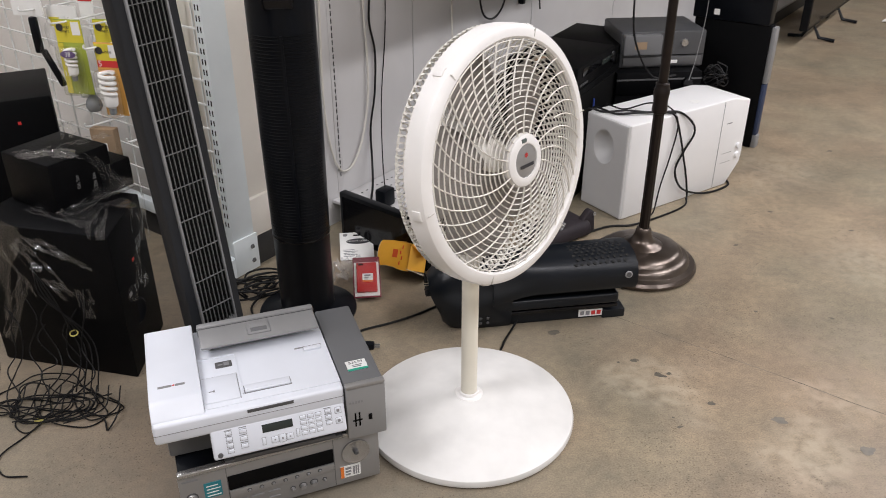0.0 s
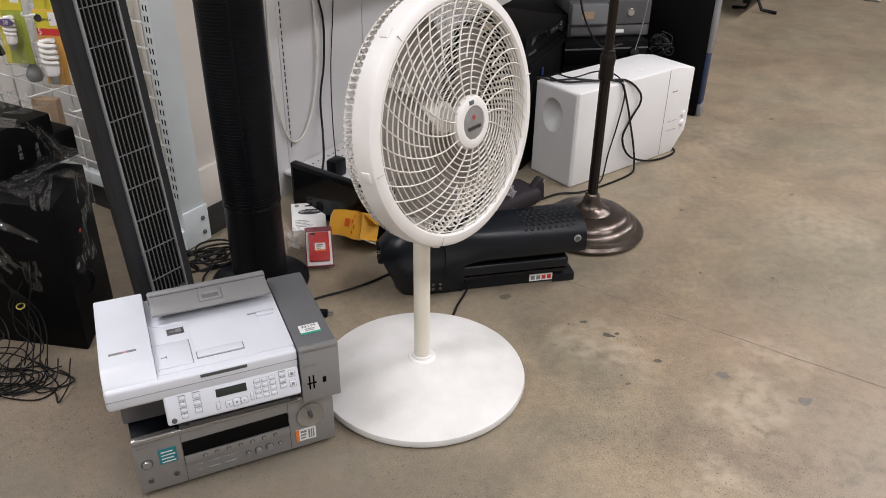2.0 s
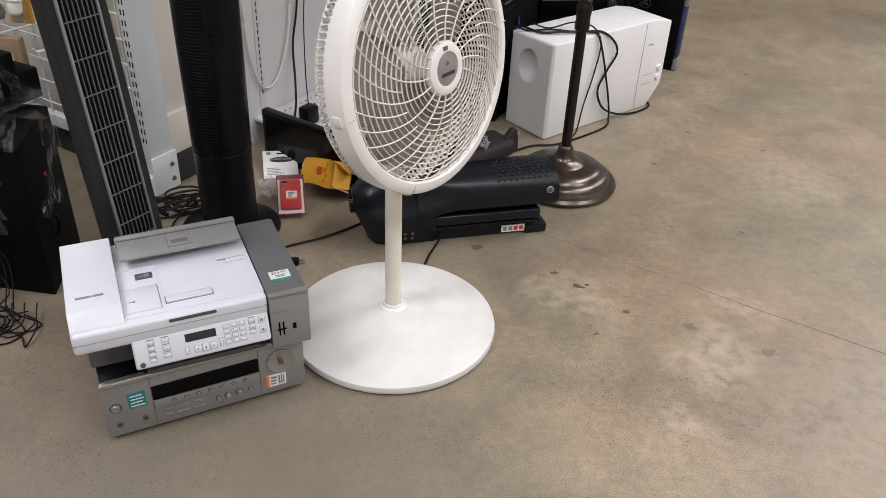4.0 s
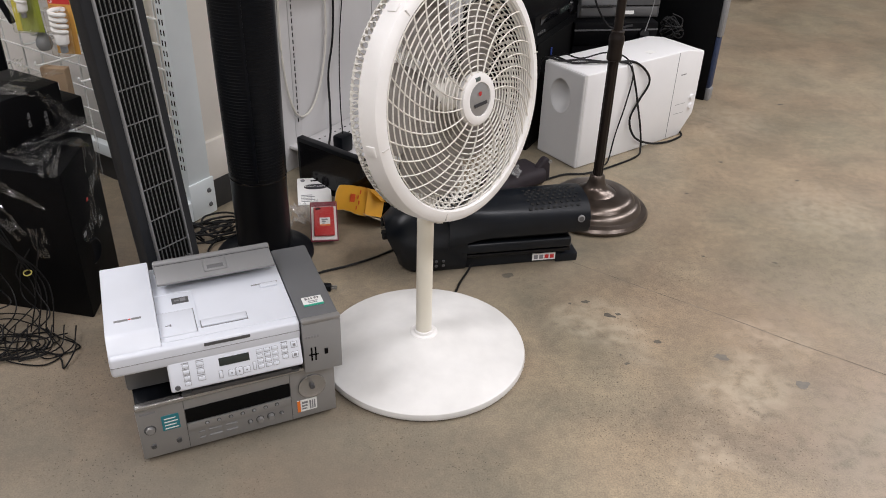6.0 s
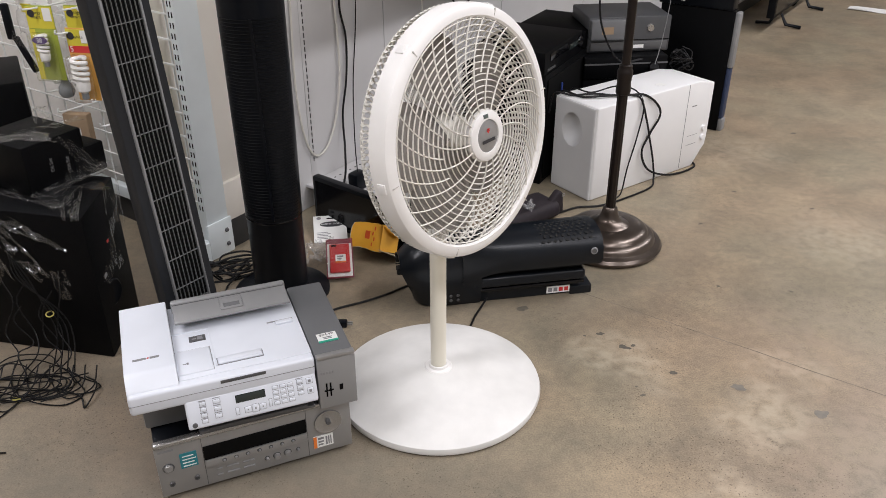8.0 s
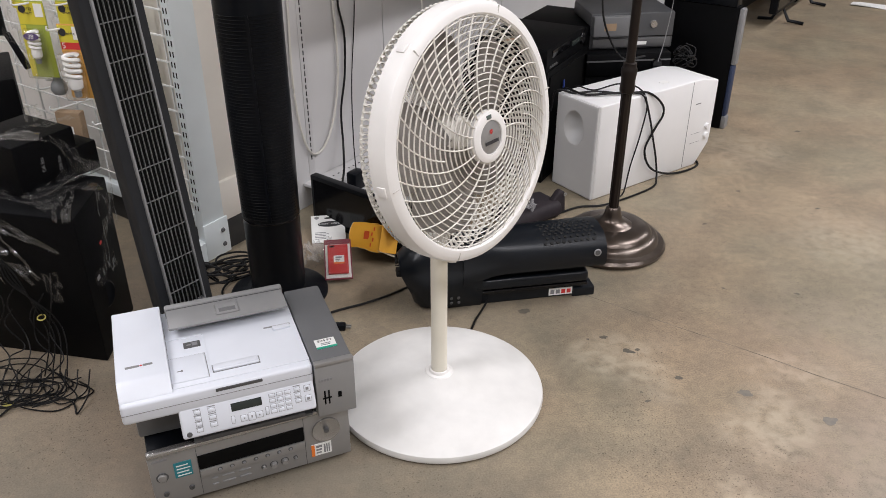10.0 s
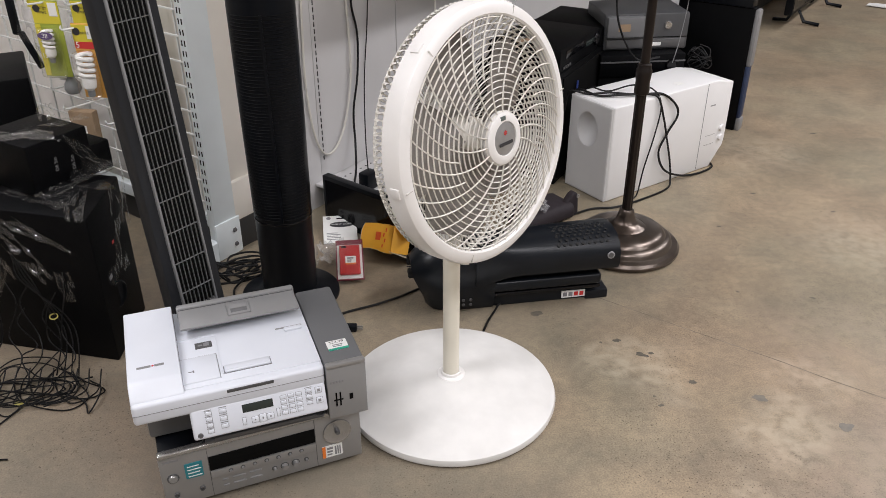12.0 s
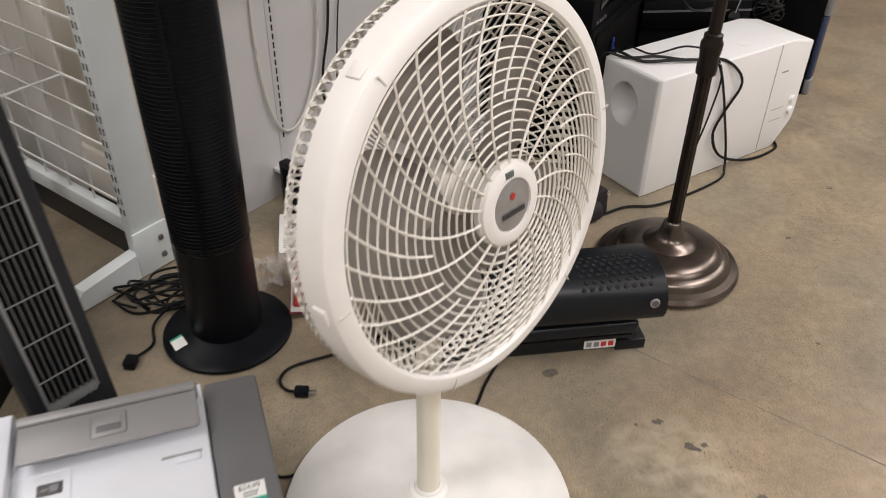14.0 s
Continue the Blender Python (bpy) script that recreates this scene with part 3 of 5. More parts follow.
    # sloped control panel
    panel = part("control_panel", boxes((-0.1400, 0.1410, -0.034, 0.034, -0.006, 0.006), bevel=0.0055, seg=3), PRINTER_WHITE, p, "white sloped control panel")
    panel.matrix_local = pose(0.0, -0.004, 0.0745, 72)
    part("screen", boxes((-0.036, 0.028, 0.004, 0.022, 0.005, 0.0068), bevel=0.0006), LCD, panel, "dark display")

    def key(x0, x1, y0, y1):
        part("key_rim", boxes((x0 - 0.0006, x1 + 0.0006, y0 - 0.0006, y1 + 0.0006, 0.005, 0.0064)), SLAT_GREY, panel)
        part("key", boxes((x0, x1, y0, y1, 0.005, 0.0078), bevel=0.0014), PRINTER_WHITE, panel)

    for i in range(3):
        for j in range(4):
            key(0.044 + 0.0165 * i, 0.056 + 0.0165 * i, -0.020 + 0.0118 * j, -0.0125 + 0.0118 * j)
    for j in range(3):
        key(0.098, 0.110, -0.010 + 0.0135 * j, -0.003 + 0.0135 * j)
        key(-0.082, -0.068, -0.018 + 0.0165 * j, -0.010 + 0.0165 * j)
        part("print_line", boxes((-0.083, -0.067, -0.0065 + 0.0165 * j, -0.005 + 0.0165 * j, 0.0055, 0.0066)), GREY_INK, panel)
        part("print_line", boxes((0.096, 0.112, 0.0 + 0.0135 * j, 0.0014 + 0.0135 * j, 0.0055, 0.0066)), GREY_INK, panel)
    for j in range(4):
        key(-0.110, -0.098, -0.023 + 0.0132 * j, -0.0155 + 0.0132 * j)
        part("print_line", boxes((-0.112, -0.097, -0.0135 + 0.0132 * j, -0.012 + 0.0132 * j, 0.0055, 0.0066)), GREY_INK, panel)
    for q in ((0.119, 0.132, -0.012, 0.001), (0.119, 0.132, 0.011, 0.024), (-0.020, -0.006, -0.022, -0.009), (-0.004, 0.010, -0.024, -0.007), (0.012, 0.026, -0.022, -0.009), (-0.039, -0.032, -0.022, -0.006), (0.033, 0.039, -0.020, -0.003)):
        key(*q)
    for q in ((0.1225, 0.1285, -0.0085, -0.0025), (0.1225, 0.1285, 0.0145, 0.0205), (-0.0145, -0.0115, -0.017, -0.014), (0.0015, 0.0045, -0.018, -0.013), (0.0175, 0.0205, -0.017, -0.014)):
        part("key_mark", boxes((q[0], q[1], q[2], q[3], 0.0074, 0.0082)), GREY_INK, panel)
    part("power_key", turned([(0, 0.0088), (0.0045, 0.0088), (0.0062, 0.005), (0, 0.005)], 24, pose(-0.126, -0.024, 0)), DARK_GREY, panel, "dark round power key")
    part("paper_slot", boxes((-0.130, S - 0.002, 0.034, 0.052, 0.006, 0.05), bevel=0.002), BLACK_DEEP, p, "dark paper output slot")
    part("output_tray", boxes((-0.12, 0.136, 0.010, 0.07, 0.003, 0.010), bevel=0.002), DARK_GREY, p)
    part("output_lip", boxes((-0.10, 0.118, 0.004, 0.016, 0.012, 0.020), bevel=0.002), DARK_GREY, p)
    tag = part("price_tag", boxes((0.166, 0.211, 0.050, 0.086, 0.1450, 0.1462)), PAPER, p, "white price sticker reading $24.99")
    part("green_end", boxes((0.166, 0.211, 0.050, 0.0565, 0.1455, 0.1467)), GREEN_INK, tag)
    part("print_line", boxes((0.178, 0.200, 0.067, 0.0695, 0.1455, 0.1467)), GREY_INK, tag)
    part("print_line", boxes((0.178, 0.198, 0.0615, 0.064, 0.1455, 0.1467)), GREY_INK, tag)
    writing("price", "$24.99", 0.0120, pose(0.188, 0.0775, 0.1470), DARK_INK, tag)
    return p


printer(STACK @ pose(0, -0.022, 0.1605, 0, 0, -2))


# ---- white subwoofer ----
def subwoofer(m):
    s = thing("subwoofer", m, "white upright subwoofer cabinet with a black cable draped over it", "subwoofer")
    L, W, H = 0.68, 0.22, 0.375
    bm = bmesh.new()
    prism(bm, [(0.010, 0.0), (L - 0.075, 0.0), (L - 0.005, 0.085), (L, 0.12), (L, H - 0.02), (L - 0.10, H), (0.010, H)], 0, W)
    bmesh.ops.bevel(bm, geom=bm.edges[:], offset=0.006, segments=3, profile=0.5, affect="EDGES")
    bm.faces.ensure_lookup_table()
    bmesh.ops.recalc_face_normals(bm, faces=bm.faces)
    bmesh.ops.delete(bm, geom=[f for f in bm.faces if f.normal.x < -0.95 and f.calc_center_median().x < 0.02], context="FACES")
    part("cabinet", bm, SPEAKER_WHITE, s)
    ba = bmesh.new()
    ny, nz = 56, 90
    g = [[None] * (nz + 1) for _ in range(ny + 1)]
    for p in range(ny + 1):
        for q in range(nz + 1):
            y, z = 0.003 + (W - 0.006) * p / ny, 0.003 + (H - 0.006) * q / nz
            rr = math.hypot((y - 0.118) / 0.052, (z - 0.262) / 0.066)
            g[p][q] = ba.verts.new((-0.003 + (0.045 * (1 - rr * rr) ** 0.8 if rr < 1 else 0.0) + (0.003 if p in (0, ny) or q in (0, nz) else 0), y, z))
    for p in range(ny):
        for q in range(nz):
            ba.faces.new((g[p][q], g[p][q + 1], g[p + 1][q + 1], g[p + 1][q]))
    rim_ = [g[p][0] for p in range(ny + 1)] + [g[ny][q] for q in range(1, nz + 1)] + [g[p][nz] for p in range(ny - 1, -1, -1)] + [g[0][q] for q in range(nz - 1, 0, -1)]
    back_ = [ba.verts.new((0.014, v.co.y, v.co.z)) for v in rim_]
    for p in range(len(rim_)):
        q = (p + 1) % len(rim_)
        ba.faces.new((rim_[p], rim_[q], back_[q], back_[p]))
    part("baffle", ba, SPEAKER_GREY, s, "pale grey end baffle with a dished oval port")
    part("seam", boxes((L - 0.158, L - 0.1565, -0.0012, 0.002, 0.01, H - 0.004)), GREY_INK, s)
    for z in (0.165, 0.125):
        part("knob", turned([(0, 0.010), (0.011, 0.010), (0.0125, 0.006), (0.0125, 0), (0, 0)], 24, pose(L - 0.035, 0, z, 90)), SPEAKER_WHITE, s)
    for q in ((L - 0.125, L - 0.095, -0.001, 0.001, 0.272, 0.276), (L - 0.13, L - 0.07, -0.0008, 0.001, 0.145, 0.1463), (L - 0.13, L - 0.07, -0.0008, 0.001, 0.105, 0.1063)):
        part("print_line", boxes(q), GREY_INK, s)
    part("label", boxes((0.40, 0.435, 0.05, 0.08, H - 0.001, H + 0.0012)), PAPER, s)
    return s


subwoofer(pose(0.653, 2.806, 0.0, 0, 0, 36))


# ---- floor lamp ----
def floor_lamp(m):
    l = thing("floor_lamp", m, "aged bronze floor lamp with a stepped round base", "lamp")
    part("base", turned([(0, 0.0), (0.176, 0.0), (0.186, 0.006), (0.188, 0.016), (0.181, 0.026), (0.163, 0.031), (0.160, 0.036), (0.158, 0.046), (0.150, 0.053), (0.138, 0.057), (0.134, 0.064), (0.126, 0.072), (0.110, 0.078), (0.086, 0.081), (0.070, 0.082)], 96), BRONZE, l, "stepped bronze base")
    part("stem_cup", turned([(0.070, 0.081), (0.060, 0.088), (0.044, 0.094), (0.034, 0.105), (0.028, 0.125), (0.024, 0.142), (0.020, 0.146), (0, 0.146)], 56), BRONZE, l)
    bm = bmesh.new()
    n = 40
    lathe(bm, [(0.0165, 0.14), (0.0165, 0.615)], n)
    for v in bm.verts:
        a = math.atan2(v.co.y, v.co.x)
        k = 1 + 0.05 * math.cos(10 * a)
        v.co.x *= k
        v.co.y *= k
    part("lower_pole", bm, BRONZE_DARK, l)
    part("coupling", turned([(0.016, 0.545), (0.023, 0.548), (0.024, 0.56), (0.022, 0.585), (0.025, 0.61), (0.025, 0.622), (0.021, 0.628), (0.021, 0.640), (0.015, 0.644)], 32), BRONZE_DARK, l)
    part("upper_pole", turned([(0.0145, 0.62), (0.0145, 1.42), (0, 1.42)], 24), BRONZE_DARK, l)
    return l


floor_lamp(pose(0.668, 2.468, 0))


# ---- tower fans ----
def black_tower_fan(m):
    t = thing("tower_fan", m, "black plastic tower fan with ribbed grille on a round base", "fan")
    part("base", turned([(0, 0), (0.146, 0), (0.150, 0.005), (0.149, 0.012), (0.135, 0.02), (0.10, 0.026), (0.088, 0.034), (0, 0.034)], 64), BLACK_PLASTIC, t, "round black base")
    part("body", turned([(0.082, 0.03), (0.083, 0.283), (0.084, 0.285), (0.088, 0.6), (0.090, 1.08), (0.085, 1.12), (0, 1.13)], 64), BLACK_PLASTIC, t)
    g = bmesh.new()
    for i in range(64):
        z = 0.298 + i * 0.0092
        tube(g, [((0.0852 + 0.011 * (z - 0.285)) * math.cos(a), (0.0852 + 0.011 * (z - 0.285)) * math.sin(a), z) for a in [radians(-152 + 124 * k / 18) for k in range(19)]], 0.0011, 4)
    part("grille", g, BLACK_VINYL, t, "ribbed black air grille")
    part("grille_spine", boxes((-0.004, 0.004, -0.0935, -0.084, 0.295, 0.88)), BLACK_PLASTIC, t)
    part("control_panel", boxes((-0.04, 0.04, -0.093, -0.08, 0.945, 0.985), bevel=0.006), BLACK_GLOSS, t)
    part("seam", turned([(0.0835, 0.279), (0.0848, 0.281), (0.0848, 0.285), (0.0835, 0.287)], 64), BLACK_GLOSS, t)
    tag = part("price_tag", boxes((-0.020, 0.020, -0.015, 0.015, -0.0006, 0.0006)), PAPER, t, "small white price sticker with a green end")
    tag.matrix_local = pose(-0.105, -0.055, 0.0245, 12, 0, -62)
    part("green_end", boxes((-0.020, -0.014, -0.015, 0.015, 0.0005, 0.0011)), GREEN_INK, tag)
    return t


black_tower_fan(pose(-0.418, 2.14, 0, 0, 0, 10))


def grey_tower_fan(m):
    t = thing("tower_fan", m, "charcoal grey tower fan with a long slatted grille", "fan")
    H, G = 1.30, 0.255
    bm = bmesh.new()
    half = [(0.064, 0), (0.069, 0.0025), (0.072, 0.009), (0.070, 0.045), (0.045, 0.088)]
    prof = [(-x, y) for x, y in reversed(half)] + half
    a = [bm.verts.new((x, y, 0.035)) for x, y in prof]
    b = [bm.verts.new((x, y, H)) for x, y in prof]
    bm.faces.new(a[::-1])
    bm.faces.new(b)
    for i in range(10):
        bm.faces.new((a[i], a[(i + 1) % 10], b[(i + 1) % 10], b[i]))
    part("body", bm, CHARCOAL, t)
    part("grille_recess", boxes((-0.042, 0.042, -0.0015, 0.002, G, H - 0.06)), BLACK_DEEP, t)
    for x in (-0.0440, 0.0440):
        part("grille_frame", boxes((x - 0.0028, x + 0.0028, -0.008, 0.003, G - 0.005, H - 0.05), bevel=0.002), SLAT_GREY, t, "light grey grille frame")
    for i in range(7):
        x = -0.0321 + i * 0.0107
        part("slat", boxes((x - 0.0006, x + 0.0006, -0.0065, 0.002, G + 0.004, H - 0.06)), MID_SLAT, t)
    for i in range(12):
        z = G + 0.06 + i * 0.081
        part("crossbar", boxes((-0.042, 0.042, -0.0085, -0.0050, z - 0.0008, z + 0.0008)), MID_SLAT, t)
    cap = part("grille_cap", boxes((-0.043, 0.043, -0.007, 0.003, G - 0.012, G + 0.006), bevel=0.003), SLAT_GREY, t, "light grey lower cap")
    for i in range(8):
        x = -0.0375 + i * 0.0107
        part("cap_rib", boxes((x - 0.0012, x + 0.0012, -0.009, -0.003, G - 0.012, G + 0.012)), SLAT_GREY, cap)
    part("base", turned([(0, 0), (0.105, 0), (0.11, 0.006), (0.10, 0.02), (0.05, 0.036), (0, 0.036)], 48, pose(0, 0.045, 0)), BLACK_PLASTIC, t)
    return t


MID_SLAT = material("mid_grey_slats", (0.17, 0.172, 0.175), 0.42, vary=0.08, scale=20)
grey_tower_fan(pose(-0.515, 1.688, 0, 0, -3.5, 0) @ pose(0, 0, 0, 0, 0, 50) @ pose(-0.010, 0, 0))


# ---- black heater lying on the floor ----
def heater(m):
    h = thing("heater", m, "black plastic portable heater lying on the concrete floor", "heater")
    # full-height rounded end
    bm = bmesh.new()
    sec = [(0.012, 0.0), (-0.004, 0.03), (-0.014, 0.09), (-0.016, 0.14), (-0.004, 0.180), (0.022, 0.208), (0.06, 0.220), (0.11, 0.208), (0.155, 0.17), (0.168, 0.11), (0.16, 0.05), (0.145, 0.0)]
    rows = []
    for i in range(9):
        u = i / 8
        k = 0.62 + 0.38 * math.sqrt(1 - (1 - min(1, u * 1.8)) ** 2)
        rows.append([bm.verts.new((-0.034 + 0.244 * u + 0.042 * (1 - u) ** 2 * max(0.0, 1 - z / 0.16), 0.08 + (y - 0.08) * k, 0.1 * (1 - k) * 0.8 + z * k if z > 0.001 else 0.05 * (1 - k))) for y, z in sec])
    for p, q in zip(rows, rows[1:]):
        for j in range(len(sec)):
            bm.faces.new((p[j], p[(j + 1) % len(sec)], q[(j + 1) % len(sec)], q[j]))
    bm.faces.new(rows[0])
    bm.faces.new(rows[-1][::-1])
    part("end_body", bm, HEATER_BLACK, h, "rounded black end housing")
    # overhanging upper shell
    bm = bmesh.new()
    sec = [(0.02, 0.115), (-0.045, 0.125), (-0.055, 0.145), (-0.052, 0.180), (-0.036, 0.205), (-0.005, 0.221), (0.04, 0.226), (0.09, 0.218), (0.14, 0.195), (0.17, 0.15), (0.16, 0.10), (0.1, 0.095)]
    rows = []
    for i in range(11):
        u = i / 10
        lift = 0.012 * u
        pull = 1 - 0.32 * (1 - min(1, u * 3)) ** 2
        rows.append([bm.verts.new((0.15 + 0.425 * u, (y if y > 0 else y * pull * (0.55 + 0.45 * u)), z + lift - (0.035 * (1 - min(1, u * 4)) if z < 0.16 and y < 0.05 else 0))) for y, z in sec])
    for p, q in zip(rows, rows[1:]):
        for j in range(len(sec)):
            bm.faces.new((p[j], p[(j + 1) % len(sec)], q[(j + 1) % len(sec)], q[j]))
    bm.faces.new(rows[0])
    bm.faces.new(rows[-1][::-1])
    part("shell", bm, HEATER_BLACK, h, "rounded black upper shell")
    part("lower_body", boxes((0.19, 0.535, 0.012, 0.18, 0.0, 0.12), bevel=0.008), HEATER_BLACK, h)
    part("ledge", boxes((0.185, 0.542, -0.012, 0.05, 0.062, 0.098), bevel=0.010, seg=3), HEATER_BLACK, h)
    part("ledge_rib", boxes((0.185, 0.542, -0.006, 0.04, 0.046, 0.058), bevel=0.004), BLACK_GLOSS, h)
    part("foot_wedge", boxes((0.50, 0.572, 0.004, 0.10, 0.0, 0.03), bevel=0.004), HEATER_BLACK, h)
    crown = ((-0.055, 0.180), (-0.036, 0.205), (-0.005, 0.221), (0.04, 0.226), (0.09, 0.218), (0.14, 0.195))
    # dark discs paint the shade of the vent holes; the shell is uncut
    for row in range(7):
        for k in range(9):
            x, y = 0.392 + 0.0185 * k + 0.009 * (row % 2), -0.028 + 0.0155 * row
            (ya, za), (yb, zb) = next((p, q) for p, q in zip(crown, crown[1:]) if p[0] <= y <= q[0])
            lift = 0.012 * (x - 0.15) / 0.425
            part("vent_hole", turned([(0, 0.0004), (0.0050, 0.0004), (0.0052, -0.002), (0, -0.002)], 8, pose(x, y, za + (zb - za) * (y - ya) / (yb - ya) + lift + 0.0012, math.degrees(math.atan2(zb - za, yb - ya)))), SLOT_SHADE, h)
    logo = part("badge", turned([(0, 0.002), (0.0095, 0.002), (0.0115, 0.0), (0, 0)], 28), SLAT_GREY, h, "small round silver badge")
    logo.matrix_local = pose(0.545, -0.054, 0.186, 83)
    part("badge_mark", turned([(0, 0.0026), (0.0072, 0.0026), (0.0076, 0.0018), (0, 0.0018)], 20), DARK_GREY, logo)
    st = part("sticker", boxes((0.425, 0.500, 0.0085, 0.0115, 0.010, 0.034)), PAPER, h, "white sticker with small pictures")
    for k in range(4):
        part("picture", boxes((0.430 + 0.0175 * k, 0.4425 + 0.0175 * k, 0.0078, 0.0088, 0.015, 0.029)), (GREY_INK, GREY_INK, RED_INK, RED_INK)[k], st)
    for k in range(2):
        for q in range(2):
            part("button", turned([(0, 0.003), (0.004, 0.003), (0.005, 0), (0, 0)], 16, pose(0.115 + 0.022 * k, -0.008, 0.03 + 0.016 * q, 90)), DARK_GREY, h)
    # intake openings are dark slips with their shade in the colour
    for k in range(12):
        a = 2 * math.pi * k / 12
        part("intake_slot", boxes((-0.0365, -0.012, -0.002, 0.002, 0.012, 0.036), bevel=0.001), SLOT_SHADE, h).matrix_local = pose(0, 0.10, 0.115, 30 * k)
    return h


heater(pose(0.004, 2.027, 0, 0, 0, 11))


# ---- shelving ----
def gondola():
    g = thing("shelving_unit", RUN, "white steel store shelving with a slotted back panel", "shelving", kind="structure")
    part("back_panel", boxes((0.262, 0.436, 0.0, 0.03, 0.0, 2.1)), PANEL_WHITE, g, "white steel back panel", smooth=False)
    for a, b_ in ((0.468, 0.905), (0.909, 1.81), (1.814, 2.71), (2.714, 3.61), (3.614, 4.51), (4.514, 6.0)):
        part("back_panel", boxes((a, b_, 0.002, 0.03, 0.0, 2.1), bevel=0.0015), PANEL_WHITE, g, "white steel back panel", smooth=False)
    post = part("slotted_post", boxes((0.436, 0.468, -0.003, 0.03, 0.0, 2.1), bevel=0.002), PANEL_WHITE, g, "slotted white post")
    # slots are thin proud boxes, painted as dark as an opening's shade
    for i in range(50):
        z = 0.178 + i * 0.0245
        part("slot", boxes((0.4495, 0.4545, -0.0036, -0.002, z, z + 0.0165)), SLOT_SHADE, post)
    deck = part("base_deck", boxes((0.40, 6.0, -0.40, 0.0, 0.088, 0.10), bevel=0.002), PANEL_WHITE, g, "white perforated base shelf")
    # perforations are shade-dark slips on an unpierced deck
    for i in range(26):
        for j in range(7):
            part("perforation", boxes((0.48 + 0.03 * i, 0.488 + 0.03 * i, -0.05 - 0.045 * j, -0.044 - 0.045 * j, 0.0994, 0.1006)), SLOT_SHADE, deck)
    part("kick_plate", boxes((0.40, 6.0, -0.395, -0.385, 0.0, 0.088)), COVE, g)
    # unseen shelf, set so that it casts the shadow edge on the panel below
    part("upper_shelf", boxes((0.60, 6.0, -0.47, 0.0, 1.05, 1.075), bevel=0.002), PANEL_WHITE, g, "white upper shelf")
    return g


gondola()
col = thing("column", RUN, "cream painted column at the end of the shelving", "column", kind="structure")
part("shaft", boxes((0.018, 0.25, 0.016, 0.3, 0.10, 3.7), bevel=0.006), CREAM, col)
part("plinth", boxes((0.004, 0.262, 0.0, 0.31, 0.105, 0.245), bevel=0.004), CREAM, col)
part("cove_base", boxes((0.002, 0.264, -0.002, 0.312, 0.0, 0.106), bevel=0.002), COVE, col)


# panel white lightened in colour to make up for the low light there
BACKING = material("lightened_backing", (0.80, 0.775, 0.74), 0.55, vary=0.08, scale=3.5)


def end_rack():
    """Slotted post with a foot, and a wire grid behind it: its face looks along -x of the run."""
    r = thing("wire_grid_rack", RUN @ pose(0.008, -0.012, 0), "pale blue steel end rack with a white wire grid", "rack")
    post = part("post", boxes((-0.092, -0.002, 0.0, 0.034, 0.02, 2.1), bevel=0.003), UPRIGHT_BLUE, r, "pale blue slotted steel post")
    for i in range(46):
        # uncut post: two columns of dark slips paint the slots' shade
        z = 0.185 + i * 0.0315
        for y in (0.008, 0.021):
            part("slot", boxes((-0.0926, -0.091, y, y + 0.005, z, z + 0.017)), SLOT_SHADE, post)
    br = part("foot_bracket", boxes((-0.098, 0.004, -0.008, 0.0, 0.004, 0.135), bevel=0.003), UPRIGHT_BLUE, r, "bolted pale blue bracket")
    for z in (0.04, 0.092):
        part("bolt", turned([(0, 0.006), (0.006, 0.006), (0.0085, 0.002), (0.0085, 0), (0, 0)], 6, pose(-0.022, -0.008, z, 90)), DARK_GREY, br)
    fo = bmesh.new()
    prism(fo, [(-0.27, 0.004), (-0.06, 0.004), (-0.06, 0.078), (-0.10, 0.074), (-0.255, 0.056), (-0.27, 0.04)], -0.006, 0.032)
    part("foot", fo, UPRIGHT_BLUE, r, "pale blue steel foot")
    part("bottom_rail", boxes((-0.075, -0.045, 0.034, 1.6, 0.105, 0.15), bevel=0.003), UPRIGHT_BLUE, r)
    part("kick", boxes((-0.05, -0.04, 0.034, 1.6, 0.0, 0.105)), COVE, r)
    part("backing", boxes((0.02, 0.032, 0.31, 1.9, 0.0, 2.1)), BACKING, r, "off-white backing panel")
    for i in range(14):
        y = 0.085 + i * 0.11
        part("grid_wire", boxes((-0.062, -0.057, y - 0.0025, y + 0.0025, 0.145, 2.0)), WIRE_WHITE, r)
    for i in range(22):
        z = 0.19 + i * 0.078
        part("grid_wire", boxes((-0.067, -0.062, 0.034, 1.6, z - 0.0025, z + 0.0025)), WIRE_WHITE, r)
    return r


WIRE_WHITE = material("white_coated_wire", (0.72, 0.73, 0.71), 0.4)
end_rack()

